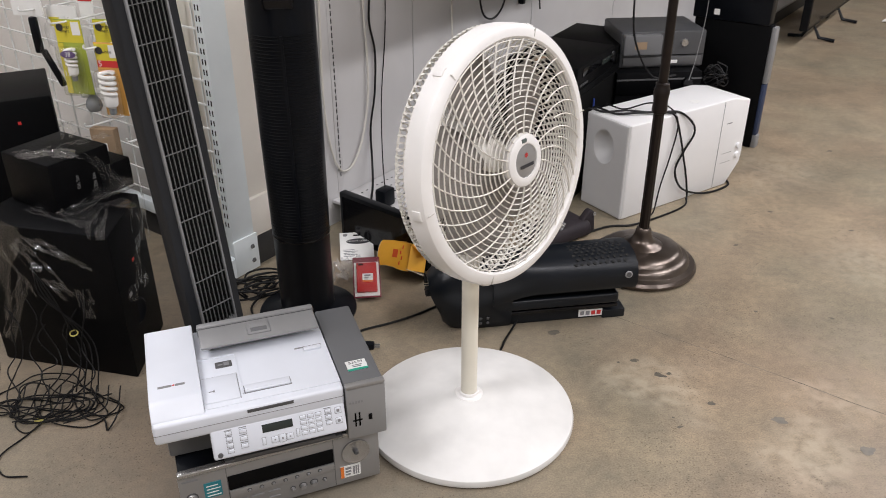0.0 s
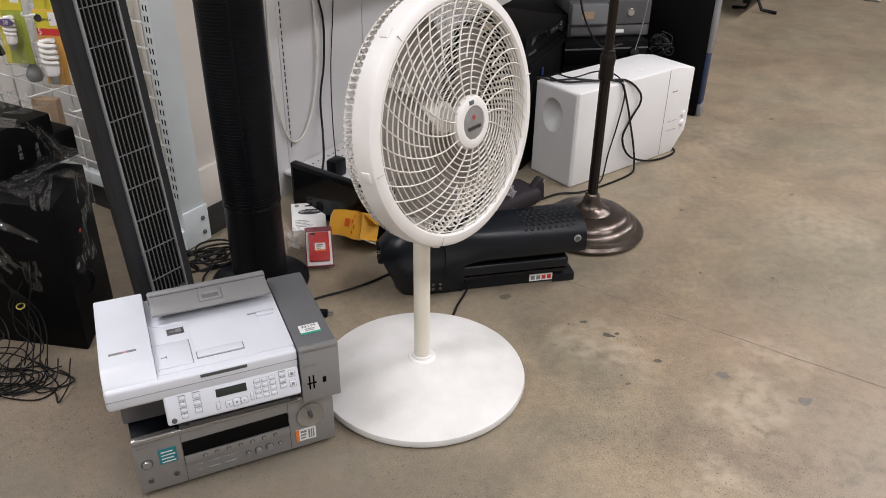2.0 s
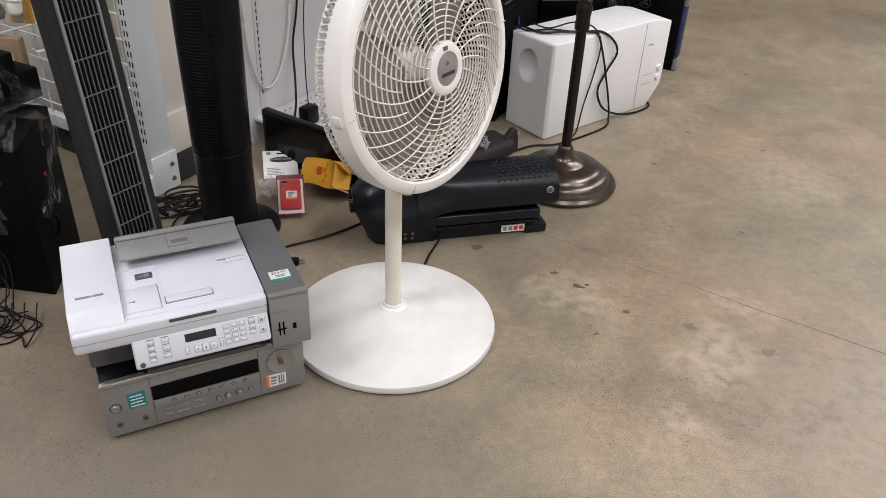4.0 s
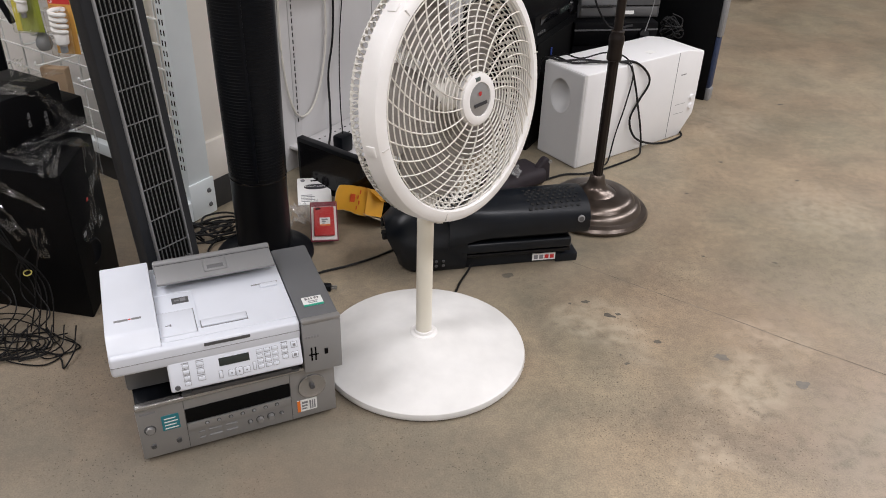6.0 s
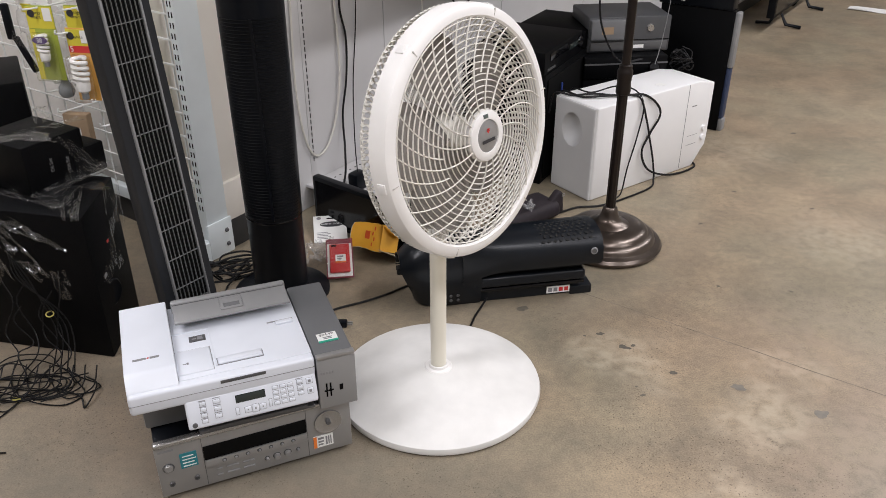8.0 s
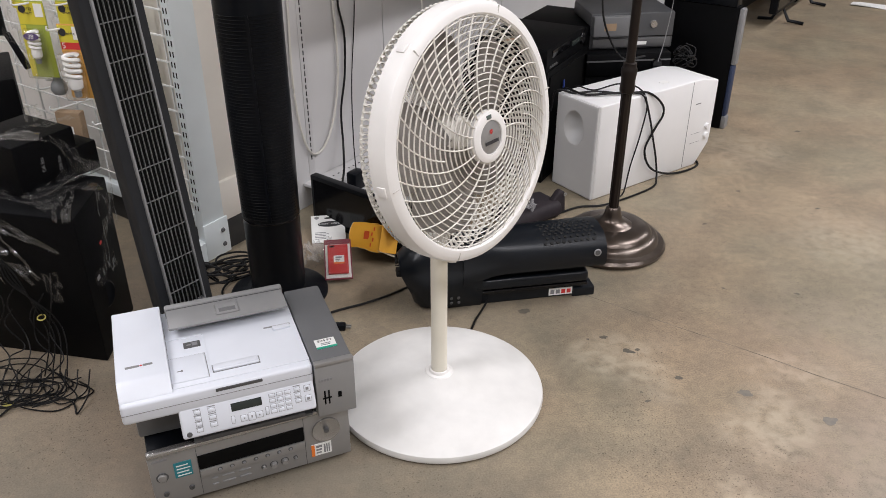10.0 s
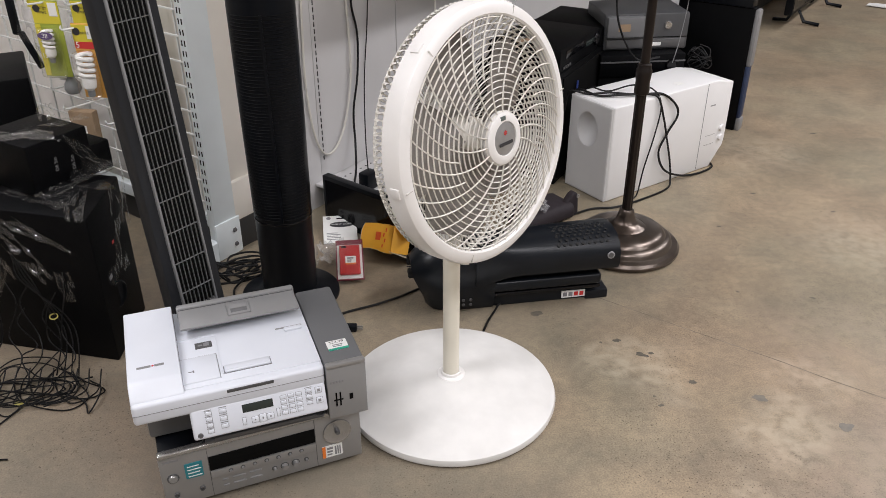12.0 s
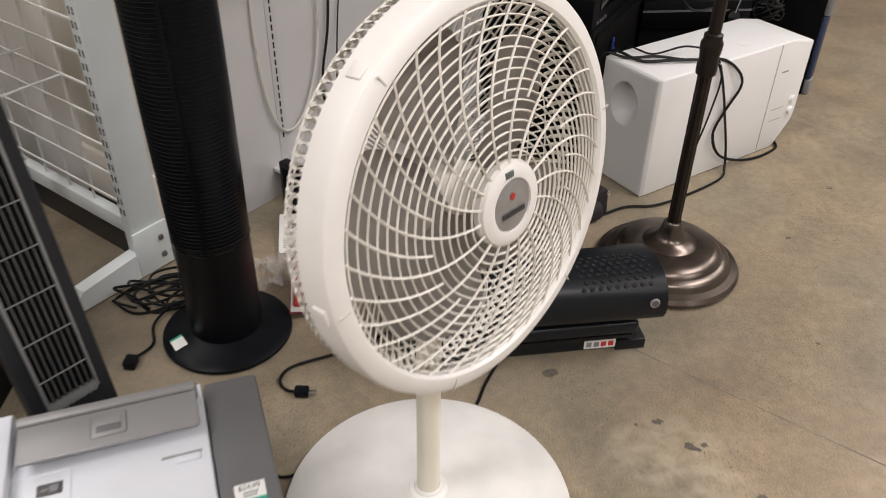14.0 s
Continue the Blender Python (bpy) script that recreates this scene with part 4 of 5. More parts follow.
# ---- clear film ----
def film_material(name, milky):
    m = bpy.data.materials.new(name)
    m.use_nodes = True
    nt = m.node_tree
    nt.nodes.remove(nt.nodes["Principled BSDF"])
    clear, gloss, milk = nt.nodes.new("ShaderNodeBsdfTransparent"), nt.nodes.new("ShaderNodeBsdfGlossy"), nt.nodes.new("ShaderNodeBsdfDiffuse")
    gloss.inputs["Roughness"].default_value = 0.13
    facing, power, scaled = nt.nodes.new("ShaderNodeLayerWeight"), nt.nodes.new("ShaderNodeMath"), nt.nodes.new("ShaderNodeMath")
    power.operation, power.inputs[1].default_value = "POWER", 4.0
    scaled.operation, scaled.inputs[1].default_value, scaled.inputs[2].default_value = "MULTIPLY_ADD", 0.8, 0.07
    haze, sheen = nt.nodes.new("ShaderNodeMixShader"), nt.nodes.new("ShaderNodeMixShader")
    haze.inputs[0].default_value = milky
    for a, b in ((facing.outputs["Facing"], power.inputs[0]), (power.outputs[0], scaled.inputs[0]), (scaled.outputs[0], sheen.inputs[0]), (clear.outputs[0], haze.inputs[1]),
                 (milk.outputs[0], haze.inputs[2]), (haze.outputs[0], sheen.inputs[1]), (gloss.outputs[0], sheen.inputs[2]), (sheen.outputs[0], nt.nodes["Material Output"].inputs[0])):
        nt.links.new(a, b)
    return m


FILM = film_material("clear_film", 0.012)
CLOUDY = film_material("cloudy_film", 0.28)


def film(name, m, sx, sy, amp, parent, seed, fold=9.0, label="torn crumpled clear film", keep=-0.16, mat=FILM):
    bm = bmesh.new()
    nx, ny = 64, 64
    g = [[None] * (ny + 1) for _ in range(nx + 1)]
    for i in range(nx + 1):
        for j in range(ny + 1):
            x, y = sx * (i / nx - 0.5), sy * (j / ny - 0.5)
            p = Vector((x * fold + seed, y * fold * 0.3, seed))
            z = amp * (0.42 * abs(noise.noise(p)) + 0.30 * abs(noise.noise(p * 3.1)) + 0.15 * abs(noise.noise(p * 6.7)))
            g[i][j] = bm.verts.new((x, y, z))
    for i in range(nx):
        for j in range(ny):
            if noise.noise(Vector((i * 0.065 + seed * 3, j * 0.065, 7.7))) < keep:
                bm.faces.new((g[i][j], g[i + 1][j], g[i + 1][j + 1], g[i][j + 1]))
    left, best = set(bm.faces), []
    while left:
        todo, piece = [next(iter(left))], []
        left.discard(todo[0])
        while todo:
            f = todo.pop()
            piece.append(f)
            for e in f.edges:
                for o in e.link_faces:
                    if o in left:
                        left.discard(o)
                        todo.append(o)
        if len(piece) > len(best):
            best = piece
    keepers = set(best)
    bmesh.ops.delete(bm, geom=[f for f in bm.faces if f not in keepers], context="FACES")
    for v in [v for v in bm.verts if not v.link_faces]:
        bm.verts.remove(v)
    ob = part(name, bm, mat, parent, label)
    ob.matrix_local = m
    return ob


# ---- wrapped speakers ----
def speaker_box(name, m, w, d, h, label, cat="speaker"):
    s = thing(name, m, label, cat)
    part("cabinet", boxes((0, w, 0, d, 0, h), bevel=0.006), BLACK_VINYL, s)
    return s


big = thing("subwoofer", pose(-1.240, 1.864, 0, 0, 0, -11), "black subwoofer box wrapped in torn clear film", "subwoofer")
bx = bmesh.new()
lo_ = [bx.verts.new((x, y, 0)) for x, y in ((0, 0), (0.42, 0), (0.352, 0.255), (0.03, 0.255))]
hi_ = [bx.verts.new((x, y, 0.44)) for x, y in ((0.0, 0.0), (0.42, 0.0), (0.352, 0.255), (0.03, 0.255))]
bx.faces.new(lo_[::-1])
bx.faces.new(hi_)
for k in range(4):
    bx.faces.new((lo_[k], lo_[(k + 1) % 4], hi_[(k + 1) % 4], hi_[k]))
bmesh.ops.bevel(bx, geom=bx.edges[:], offset=0.006, segments=2, profile=0.5, affect="EDGES")
part("cabinet", bx, BLACK_VINYL, big)
part("side_port", turned([(0.030, 0.0025), (0.036, 0.003), (0.04, 0.0), (0.03, -0.001), (0, -0.001)], 32, pose(0.396, 0.09, 0.16, 0, 90, 0)), BLACK_PLASTIC, big, "round black port ring")
part("side_mark", boxes((0, 0.0014, 0, 0.02, 0.225, 0.236)), GREY_INK, big).matrix_local = pose(0.4055, 0.055, 0, 0, 0, 15)
part("red_mark", boxes((0, 0.0014, 0, 0.012, 0.300, 0.308)), RED_INK, big).matrix_local = pose(0.3885, 0.12, 0, 0, 0, 15)
film("film", pose(0.13, -0.012, 0.235, 90, 14, 0), 0.15, 0.44, 0.03, big, 3.1)
film("film", pose(0.39, 0.13, 0.33, 90, 0, 105), 0.26, 0.24, 0.03, big, 5.7)
film("film", pose(0.24, 0.12, 0.446, 0, 0, 8), 0.40, 0.25, 0.03, big, 8.2)
film("film", pose(0.02, -0.012, 0.30, 90, -20, 0), 0.10, 0.36, 0.03, big, 12.4)

for q, (fx, fz, tilt_, w_, h_) in enumerate(((0.16, 0.28, 24, 0.035, 0.26), (0.10, 0.19, -28, 0.04, 0.24), (0.22, 0.33, 40, 0.05, 0.2), (0.02, 0.36, -12, 0.05, 0.22), (0.27, 0.40, 70, 0.04, 0.22), (0.33, 0.24, 8, 0.05, 0.09))):
    film("film_fold", pose(fx, -0.014, fz, 90) @ pose(0, 0, 0, 0, 0, tilt_), w_, h_, 0.035, big, 60.0 + 3 * q, fold=22.0, keep=0.12)
for q, (fx, fy, tilt_) in enumerate(((0.36, 0.05, 30), (0.24, 0.06, 75), (0.30, 0.2, -20))):
    film("film_fold", pose(fx, fy, 0.447, 0, 0, tilt_), 0.05, 0.22, 0.04, big, 90.0 + 3 * q, fold=22.0, keep=0.12)
sat = speaker_box("satellite_speaker", pose(-1.0, 1.896, 0.441, 0, 0, 61), 0.187, 0.20, 0.142, "small black satellite speaker resting on a wrapped subwoofer")
for q, x in enumerate((0.075, 0.125)):
    writing("lettering", "D6 Sat", 0.0145, pose(x, -0.0012, 0.070 - 0.012 * q) @ pose(0, 0, 0, 90, 0, 0) @ pose(0, 0, 0, 0, 0, 90), SLAT_GREY, sat)
part("red_mark", boxes((0.165, 0.172, -0.0012, 0.001, 0.03, 0.04)), RED_INK, sat)
film("film", pose(0.09, 0.08, 0.148, 0, 0, 0), 0.22, 0.24, 0.035, sat, 21.3)
film("film", pose(0.11, -0.010, 0.06, 90, 0, 0), 0.2, 0.15, 0.03, sat, 25.1)
for q, (fx, fy, tilt_) in enumerate(((0.04, 0.03, 20), (0.12, 0.05, 80), (0.16, 0.12, -30))):
    film("film_fold", pose(fx, fy, 0.147, 0, 0, tilt_), 0.045, 0.2, 0.04, sat, 120.0 + 3 * q, fold=24.0, keep=0.12)
film("film_fold", pose(0.15, -0.012, 0.08, 90) @ pose(0, 0, 0, 0, 0, 25), 0.04, 0.16, 0.03, sat, 133.0, fold=24.0, keep=0.12)
sat2 = speaker_box("satellite_speaker", pose(-0.925, 2.02, 0.441, 0, 0, 61), 0.10, 0.15, 0.085, "small black satellite speaker behind a larger one")
tall2 = speaker_box("speaker", pose(-1.60, 2.22, 0, 0, 0, 28), 0.42, 0.34, 0.60, "black speaker box standing behind wrapped speakers")
part("red_mark", boxes((0.31, 0.32, -0.0015, 0.001, 0.52, 0.53)), RED_INK, tall2)
film("film", pose(0.22, 0.15, 0.592, 0, 0, 20), 0.40, 0.3, 0.04, tall2, 31.7)


# ---- cords ----
def cord(name, pts, r, mat, parent, label="", steps=8):
    bm = bmesh.new()
    tube(bm, smooth_path(pts, steps), r, 6)
    return part(name, bm, mat, parent, label)


random.seed(11)
wad = thing("cable_tangle", pose(-0.95, 1.66, 0), "tangle of thin black speaker wire lying on the floor", "cable")
for k in range(6):
    cx, cy = random.uniform(-0.10, 0.04), random.uniform(-0.03, 0.03)
    rx, ry = random.uniform(0.06, 0.15), random.uniform(0.04, 0.085)
    ph = random.uniform(0, 6.28)
    pts = []
    for i in range(15):
        a = ph + i * 0.62
        w = 1 + 0.22 * math.sin(i * 1.7 + k)
        pts.append((cx + rx * w * math.cos(a), cy + ry * w * math.sin(a) + 0.01 * math.sin(i), max(0.004, 0.012 + 0.014 * math.sin(i * 0.9 + k))))
    cord("wire", pts, 0.0019, CORD_BLACK, wad, steps=5)
for k in range(4):
    cord("wire", [(-0.02 + 0.02 * k, 0.05, 0.006), (-0.01 + 0.015 * k, 0.10, 0.09), (-0.03 + 0.012 * k, 0.118, 0.16), (-0.06 - 0.01 * k, 0.125, 0.26), (-0.10, 0.135, 0.33)], 0.0019, CORD_BLACK, wad)
for k in range(9):
    x0, top = -0.24 + 0.032 * k, random.uniform(0.16, 0.36)
    sway = [random.uniform(-0.035, 0.035) for _ in range(4)]
    cord("wire", [(x0, 0.142, top), (x0 + sway[0], 0.125, top * 0.75), (x0 + sway[1], 0.105, top * 0.4), (x0 + sway[2], 0.07, 0.05), (x0 + sway[3], 0.02, 0.008), (x0 + 0.05 + sway[0], -0.05 - 0.5 * abs(sway[1]), 0.006), (x0 + 0.10, -0.02, 0.01), (x0 + 0.09, 0.05, 0.03)], 0.0019, CORD_BLACK, wad)
cord("wire", [(-0.05, -0.05, 0.004), (-0.07, -0.12, 0.004), (-0.10, -0.2, 0.004), (-0.06, -0.26, 0.004), (0.0, -0.262, 0.004)], 0.0022, CORD_BLACK, wad)
cord("wire", [(0.08, 0.03, 0.006), (0.13, -0.02, 0.02), (0.125, -0.095, 0.004), (0.10, -0.06, 0.012), (0.02, -0.02, 0.006)], 0.0022, CORD_BLACK, wad)
part("tie", turned([(0.009, 0.0), (0.0115, 0.003), (0.009, 0.006)], 20, pose(-0.018, 0.108, 0.155, 20, 10, 0)), material("yellow_tie", (0.42, 0.37, 0.10), 0.5), wad, "yellow wire tie")
part("tag", boxes((-0.077, -0.05, -0.075, -0.058, 0.003, 0.006)), bpy.data.materials["yellow_tie"], wad, "small yellow tag")

floor_cord = thing("power_cord", pose(0, 0, 0), "black power cord with a plug lying on the floor", "cord")
cord("cord", [(-0.215, 1.945, 0.006), (-0.245, 1.955, 0.005), (-0.262, 1.985, 0.005), (-0.241, 2.026, 0.005), (-0.15, 2.074, 0.005), (-0.08, 2.12, 0.005), (-0.022, 2.168, 0.005), (0.03, 2.2, 0.006)], 0.0036, CORD_BLACK, floor_cord)
part("plug", boxes((-0.222, -0.19, 1.933, 1.957, 0.0, 0.02), bevel=0.005), BLACK_PLASTIC, floor_cord)
for y in (1.939, 1.949):
    part("prong", boxes((-0.19, -0.174, y, y + 0.0018, 0.007, 0.013)), SILVER, floor_cord)
heater_cord = thing("power_cord", pose(0, 0, 0), "black power cord running under a white fan base", "cord")
cord("cord", [(0.23, 2.075, 0.02), (0.21, 2.04, 0.006), (0.19, 1.99, 0.005), (0.176, 1.94, 0.005), (0.15, 1.88, 0.005)], 0.0036, CORD_BLACK, heater_cord)
under_cord = thing("power_cord", pose(0, 0, 0), "black power cord disappearing under a white fan base", "cord")
cord("cord", [(-0.16, 1.735, 0.005), (-0.20, 1.72, 0.005), (-0.24, 1.73, 0.005), (-0.27, 1.72, 0.005)], 0.0036, CORD_BLACK, under_cord)

knot = thing("cable_tangle", pose(-0.6, 2.25, 0), "tangle of black power cords behind tower fans", "cable")
for k in range(7):
    ph, cx, cy = random.uniform(0, 6.28), random.uniform(-0.05, 0.06), random.uniform(-0.05, 0.06)
    pts = [(cx + (0.05 + 0.05 * random.random()) * math.cos(ph + i * 0.8), cy + (0.03 + 0.04 * random.random()) * math.sin(ph + i * 0.8), max(0.005, 0.02 + 0.018 * math.sin(i * 1.1 + k))) for i in range(10)]
    cord("cord", pts, 0.0034, CORD_BLACK, knot, steps=6)
cord("cord", [(0.03, -0.03, 0.02), (0.0, -0.10, 0.006), (0.02, -0.17, 0.005), (-0.005, -0.22, 0.006)], 0.0034, CORD_BLACK, knot)
part("plug", boxes((-0.02, 0.008, -0.255, -0.22, 0.0, 0.022), bevel=0.005), BLACK_PLASTIC, knot)

sub_cord = thing("speaker_cable", pose(0.653, 2.806, 0, 0, 0, 36), "black cable draped over a white subwoofer", "cable")
cord("cable", [(-0.02, 0.232, 0.30), (-0.005, 0.224, 0.379), (0.03, 0.16, 0.381), (0.10, 0.12, 0.384), (0.16, 0.06, 0.382), (0.21, 0.02, 0.384), (0.23, -0.008, 0.37), (0.27, -0.012, 0.28), (0.30, -0.012, 0.20), (0.335, -0.013, 0.10), (0.335, -0.03, 0.02), (0.28, -0.06, 0.006), (0.12, -0.07, 0.006), (0.0, -0.06, 0.006), (-0.08, -0.02, 0.006), (-0.20, -0.01, 0.006), (-0.30, 0.04, 0.006)], 0.004, CORD_BLACK, sub_cord)
cord("cable", [(0.03, 0.232, 0.30), (0.03, 0.224, 0.380), (0.045, 0.12, 0.382), (0.12, 0.07, 0.386), (0.20, 0.03, 0.384), (0.26, 0.0, 0.38), (0.325, -0.012, 0.33), (0.345, -0.012, 0.28), (0.30, -0.012, 0.22), (0.262, -0.013, 0.15), (0.30, -0.02, 0.07), (0.40, -0.022, 0.02), (0.50, -0.03, 0.006), (0.60, -0.02, 0.006), (0.63, 0.02, 0.01)], 0.0045, CORD_BLACK, sub_cord)
cord("cable", [(0.09, 0.232, 0.32), (0.09, 0.224, 0.380), (0.11, 0.14, 0.382), (0.20, 0.10, 0.40), (0.235, 0.03, 0.395), (0.245, -0.01, 0.34), (0.225, -0.012, 0.22), (0.19, -0.012, 0.10), (0.15, -0.03, 0.012), (0.10, -0.05, 0.006)], 0.003, CORD_BLACK, sub_cord)

wall_cord = thing("power_cord", RUN, "black cords hanging down a white shelving panel", "cord")
cord("cord", [(0.66, -0.02, 1.05), (0.655, -0.012, 0.86), (0.64, -0.010, 0.72), (0.665, -0.010, 0.60), (0.655, -0.010, 0.45), (0.62, -0.012, 0.32), (0.60, -0.03, 0.2), (0.54, -0.08, 0.13), (0.47, -0.13, 0.106), (0.40, -0.19, 0.106)], 0.0042, CORD_BLACK, wall_cord)
cord("cord", [(0.735, -0.012, 1.05), (0.73, -0.010, 0.7), (0.69, -0.012, 0.42), (0.58, -0.10, 0.25), (0.484, -0.188, 0.166)], 0.0022, CORD_BLACK, wall_cord)
part("adapter", boxes((0.452, 0.514, -0.212, -0.165, 0.101, 0.168), bevel=0.008), BLACK_PLASTIC, wall_cord, "black power adapter")
white_cord = thing("white_cable", RUN, "white cable hanging in a loop on the shelving", "cable")
cord("cable", [(0.40, -0.012, 1.3), (0.395, -0.008, 0.8), (0.385, -0.008, 0.5), (0.405, -0.010, 0.3), (0.45, -0.012, 0.205), (0.52, -0.012, 0.215), (0.585, -0.010, 0.32), (0.62, -0.010, 0.5), (0.61, -0.010, 0.8), (0.60, -0.012, 1.05)], 0.0042, CORD_WHITE, white_cord)
hang = thing("power_cord", RUN, "black cords looped on the shelving panel", "cord")
cord("cord", [(1.30, -0.03, 1.05), (1.32, -0.02, 0.8), (1.36, -0.02, 0.62), (1.46, -0.02, 0.58), (1.54, -0.02, 0.66), (1.50, -0.02, 0.85), (1.45, -0.03, 1.05)], 0.0045, CORD_BLACK, hang)
cord("cord", [(1.68, -0.03, 1.05), (1.68, -0.02, 0.72), (1.68, -0.02, 0.66)], 0.003, CORD_BLACK, hang)
part("plug", boxes((1.667, 1.693, -0.035, -0.008, 0.60, 0.66), bevel=0.005), BLACK_PLASTIC, hang)
cord("cord", [(1.80, -0.03, 1.05), (1.80, -0.02, 0.8), (1.80, -0.05, 0.56)], 0.0035, CORD_BLACK, hang)
fan_wire = thing("white_cable", RUN, "white cord hanging behind a pedestal fan", "cable")
cord("cable", [(1.12, -0.03, 1.05), (1.12, -0.03, 0.8), (1.11, -0.04, 0.6), (1.08, -0.08, 0.4)], 0.004, CORD_WHITE, fan_wire)

# ---- flat black panel leaning by the deck ----
mon = thing("monitor", pose(-0.385, 2.635, 0, 0, 0, -37), "black flat monitor standing on edge by the base shelf", "monitor")
part("bezel", boxes((0, 0.46, 0.0, 0.030, 0.0, 0.183), bevel=0.004), BLACK_PLASTIC, mon)
part("screen", boxes((0.014, 0.446, -0.0015, 0.002, 0.016, 0.168)), BLACK_GLOSS, mon)

# ---- packages on the floor ----
card = thing("light_package", pose(-0.364, 2.452, 0, 0, 0, 9), "white cardboard backed night light package", "package")
cb = part("backing_card", boxes((0, 0.118, 0, 0.0018, 0, 0.16), bevel=0.0006), PAPER, card, "white backing card")
cb.matrix_local = pose(0, 0, 0.006, -74) @ Matrix.Diagonal((1, 1, 0.86, 1))
part("oval", turned([(0, 0.0012), (1, 0.0012), (1, 0), (0, 0)], 36, pose(0.066, -0.0002, 0.105, 90) @ Matrix.Diagonal((0.043, 0.0155, 1, 1))), DARK_INK, cb, "black oval title")
writing("title", "NIGHT LIGHT", 0.0125, pose(0.066, -0.0026, 0.105, 90), PAPER, cb)
part("hang_hole", boxes((0.048, 0.078, -0.0008, 0.001, 0.138, 0.145)), BLACK_DEEP, cb)
for k in range(5):
    part("print_line", boxes((0.012, 0.05 + 0.01 * (k % 2), -0.0008, 0.001, 0.055 - 0.009 * k, 0.058 - 0.009 * k)), GREY_INK, cb)
part("print_dot", turned([(0, 0.0012), (0.008, 0.0012), (0.008, 0), (0, 0)], 20, pose(0.02, 0, 0.145, 90)), GREY_INK, cb)

RED_CASE = material("red_silicone", (0.52, 0.02, 0.022), 0.42, vary=0.08, scale=30)
BLISTER = FILM
pk = thing("phone_case", pose(-0.283, 2.195, 0, 0, 0, 8), "red phone case in a clear retail package", "phone case")
tr = part("package_back", boxes((0, 0.088, 0, 0.16, 0.0, 0.004), bevel=0.001), material("maroon_card", (0.22, 0.03, 0.05), 0.5, vary=0.1), pk, "maroon backing card")
tr.matrix_local = pose(0, 0, 0.012, 24)
part("package_tray", boxes((0.004, 0.084, 0.004, 0.138, 0.0035, 0.0055)), PAPER, tr)
part("case", boxes((0.011, 0.077, 0.016, 0.132, 0.0055, 0.015), bevel=0.004, seg=3), RED_CASE, tr, "red rubber phone case")
part("camera_hole", boxes((0.018, 0.034, 0.119, 0.127, 0.0148, 0.0156), bevel=0.0003), BLACK_DEEP, tr)
pt = part("price_tag", boxes((0.030, 0.064, 0.052, 0.085, 0.0150, 0.0162)), PAPER, tr, "white price sticker")
part("orange_end", boxes((0.030, 0.064, 0.052, 0.058, 0.0155, 0.0168)), ORANGE_INK, pt)
for q in ((0.036, 0.056, 0.074, 0.080), (0.036, 0.050, 0.067, 0.071), (0.036, 0.048, 0.061, 0.064)):
    part("print_line", boxes((q[0], q[1], q[2], q[3], 0.0155, 0.0168)), GREY_INK, pt)
part("blister", boxes((0.003, 0.085, 0.004, 0.150, 0.004, 0.0185), bevel=0.003), BLISTER, tr, "clear plastic blister")

YELLOW = material("amber_yellow_card", (0.86, 0.43, 0.03), 0.5, vary=0.10, scale=18)
obx = thing("bulb_box", pose(-0.222, 2.352, 0, 0, 0, -16), "crushed open yellow cardboard light bulb box", "box")
PRINT_RED = material("orange_red_print", (0.72, 0.10, 0.02), 0.5)
IVORY_CARD = material("ivory_card", (0.70, 0.64, 0.52), 0.7, vary=0.08, scale=25)
tilt_box = pose(0, 0, 0.0465, -32, 0, 0)


def carton_panel(name, q, mat, label=""):
    bm = boxes(q)
    bmesh.ops.subdivide_edges(bm, edges=[e for e in bm.edges if e.calc_length() > 0.02], cuts=5, use_grid_fill=True)
    for v in bm.verts:
        v.co += 0.016 * noise.noise_vector(v.co * 16 + Vector((3.1, 0, 0)))
    ob = part(name, bm, mat, obx, label)
    ob.matrix_local = tilt_box
    return ob


fr = carton_panel("front_panel", (0, 0.105, 0, 0.0014, 0, 0.088), YELLOW, "yellow printed side")
tp = carton_panel("top_panel", (0, 0.100, 0, 0.088, 0.088, 0.0894), YELLOW, "yellow printed side")
carton_panel("back_panel", (0, 0.085, 0.0866, 0.088, 0, 0.088), IVORY_CARD)
carton_panel("bottom_panel", (0, 0.100, 0, 0.088, 0, 0.0014), IVORY_CARD)
carton_panel("end_panel", (-0.0014, 0, 0, 0.088, 0, 0.089), IVORY_CARD, "pale closed end")
part("print_patch", boxes((0.045, 0.062, -0.0009, 0.001, 0.035, 0.062)), PRINT_RED, fr)
for k in range(4):
    part("print_line", boxes((0.070 + 0.006 * (k % 2), 0.074 + 0.006 * (k % 2), -0.0009, 0.001, 0.012 + 0.018 * k, 0.024 + 0.018 * k)), PRINT_RED, fr)
part("picture", boxes((0.02, 0.085, 0.02, 0.07, 0.0888, 0.0902)), material("burnt_orange_print", (0.52, 0.15, 0.02), 0.5, vary=0.3, scale=60), tp)
part("flap", boxes((0, 0.062, 0, 0.0014, -0.088, 0), ), YELLOW, obx, "yellow torn flap", smooth=False).matrix_local = tilt_box @ pose(0.104, 0.0, 0.088, 0, 0, 40)
part("flap", boxes((0, 0.065, 0, 0.085, 0, 0.0014)), YELLOW, obx, "yellow torn flap", smooth=False).matrix_local = tilt_box @ pose(0.099, 0.0, 0.088, 0, 32, 0)
part("flap", boxes((0, 0.07, 0, 0.08, 0, 0.0014)), IVORY_CARD, obx, "pale inner flap", smooth=False).matrix_local = tilt_box @ pose(0.099, 0.0, 0.002, 0, 12, 0)
crumple = thing("plastic_bag", pose(-0.335, 2.35, 0, 0, 0, 0), "small crumpled clear plastic wrapper", "wrapper")
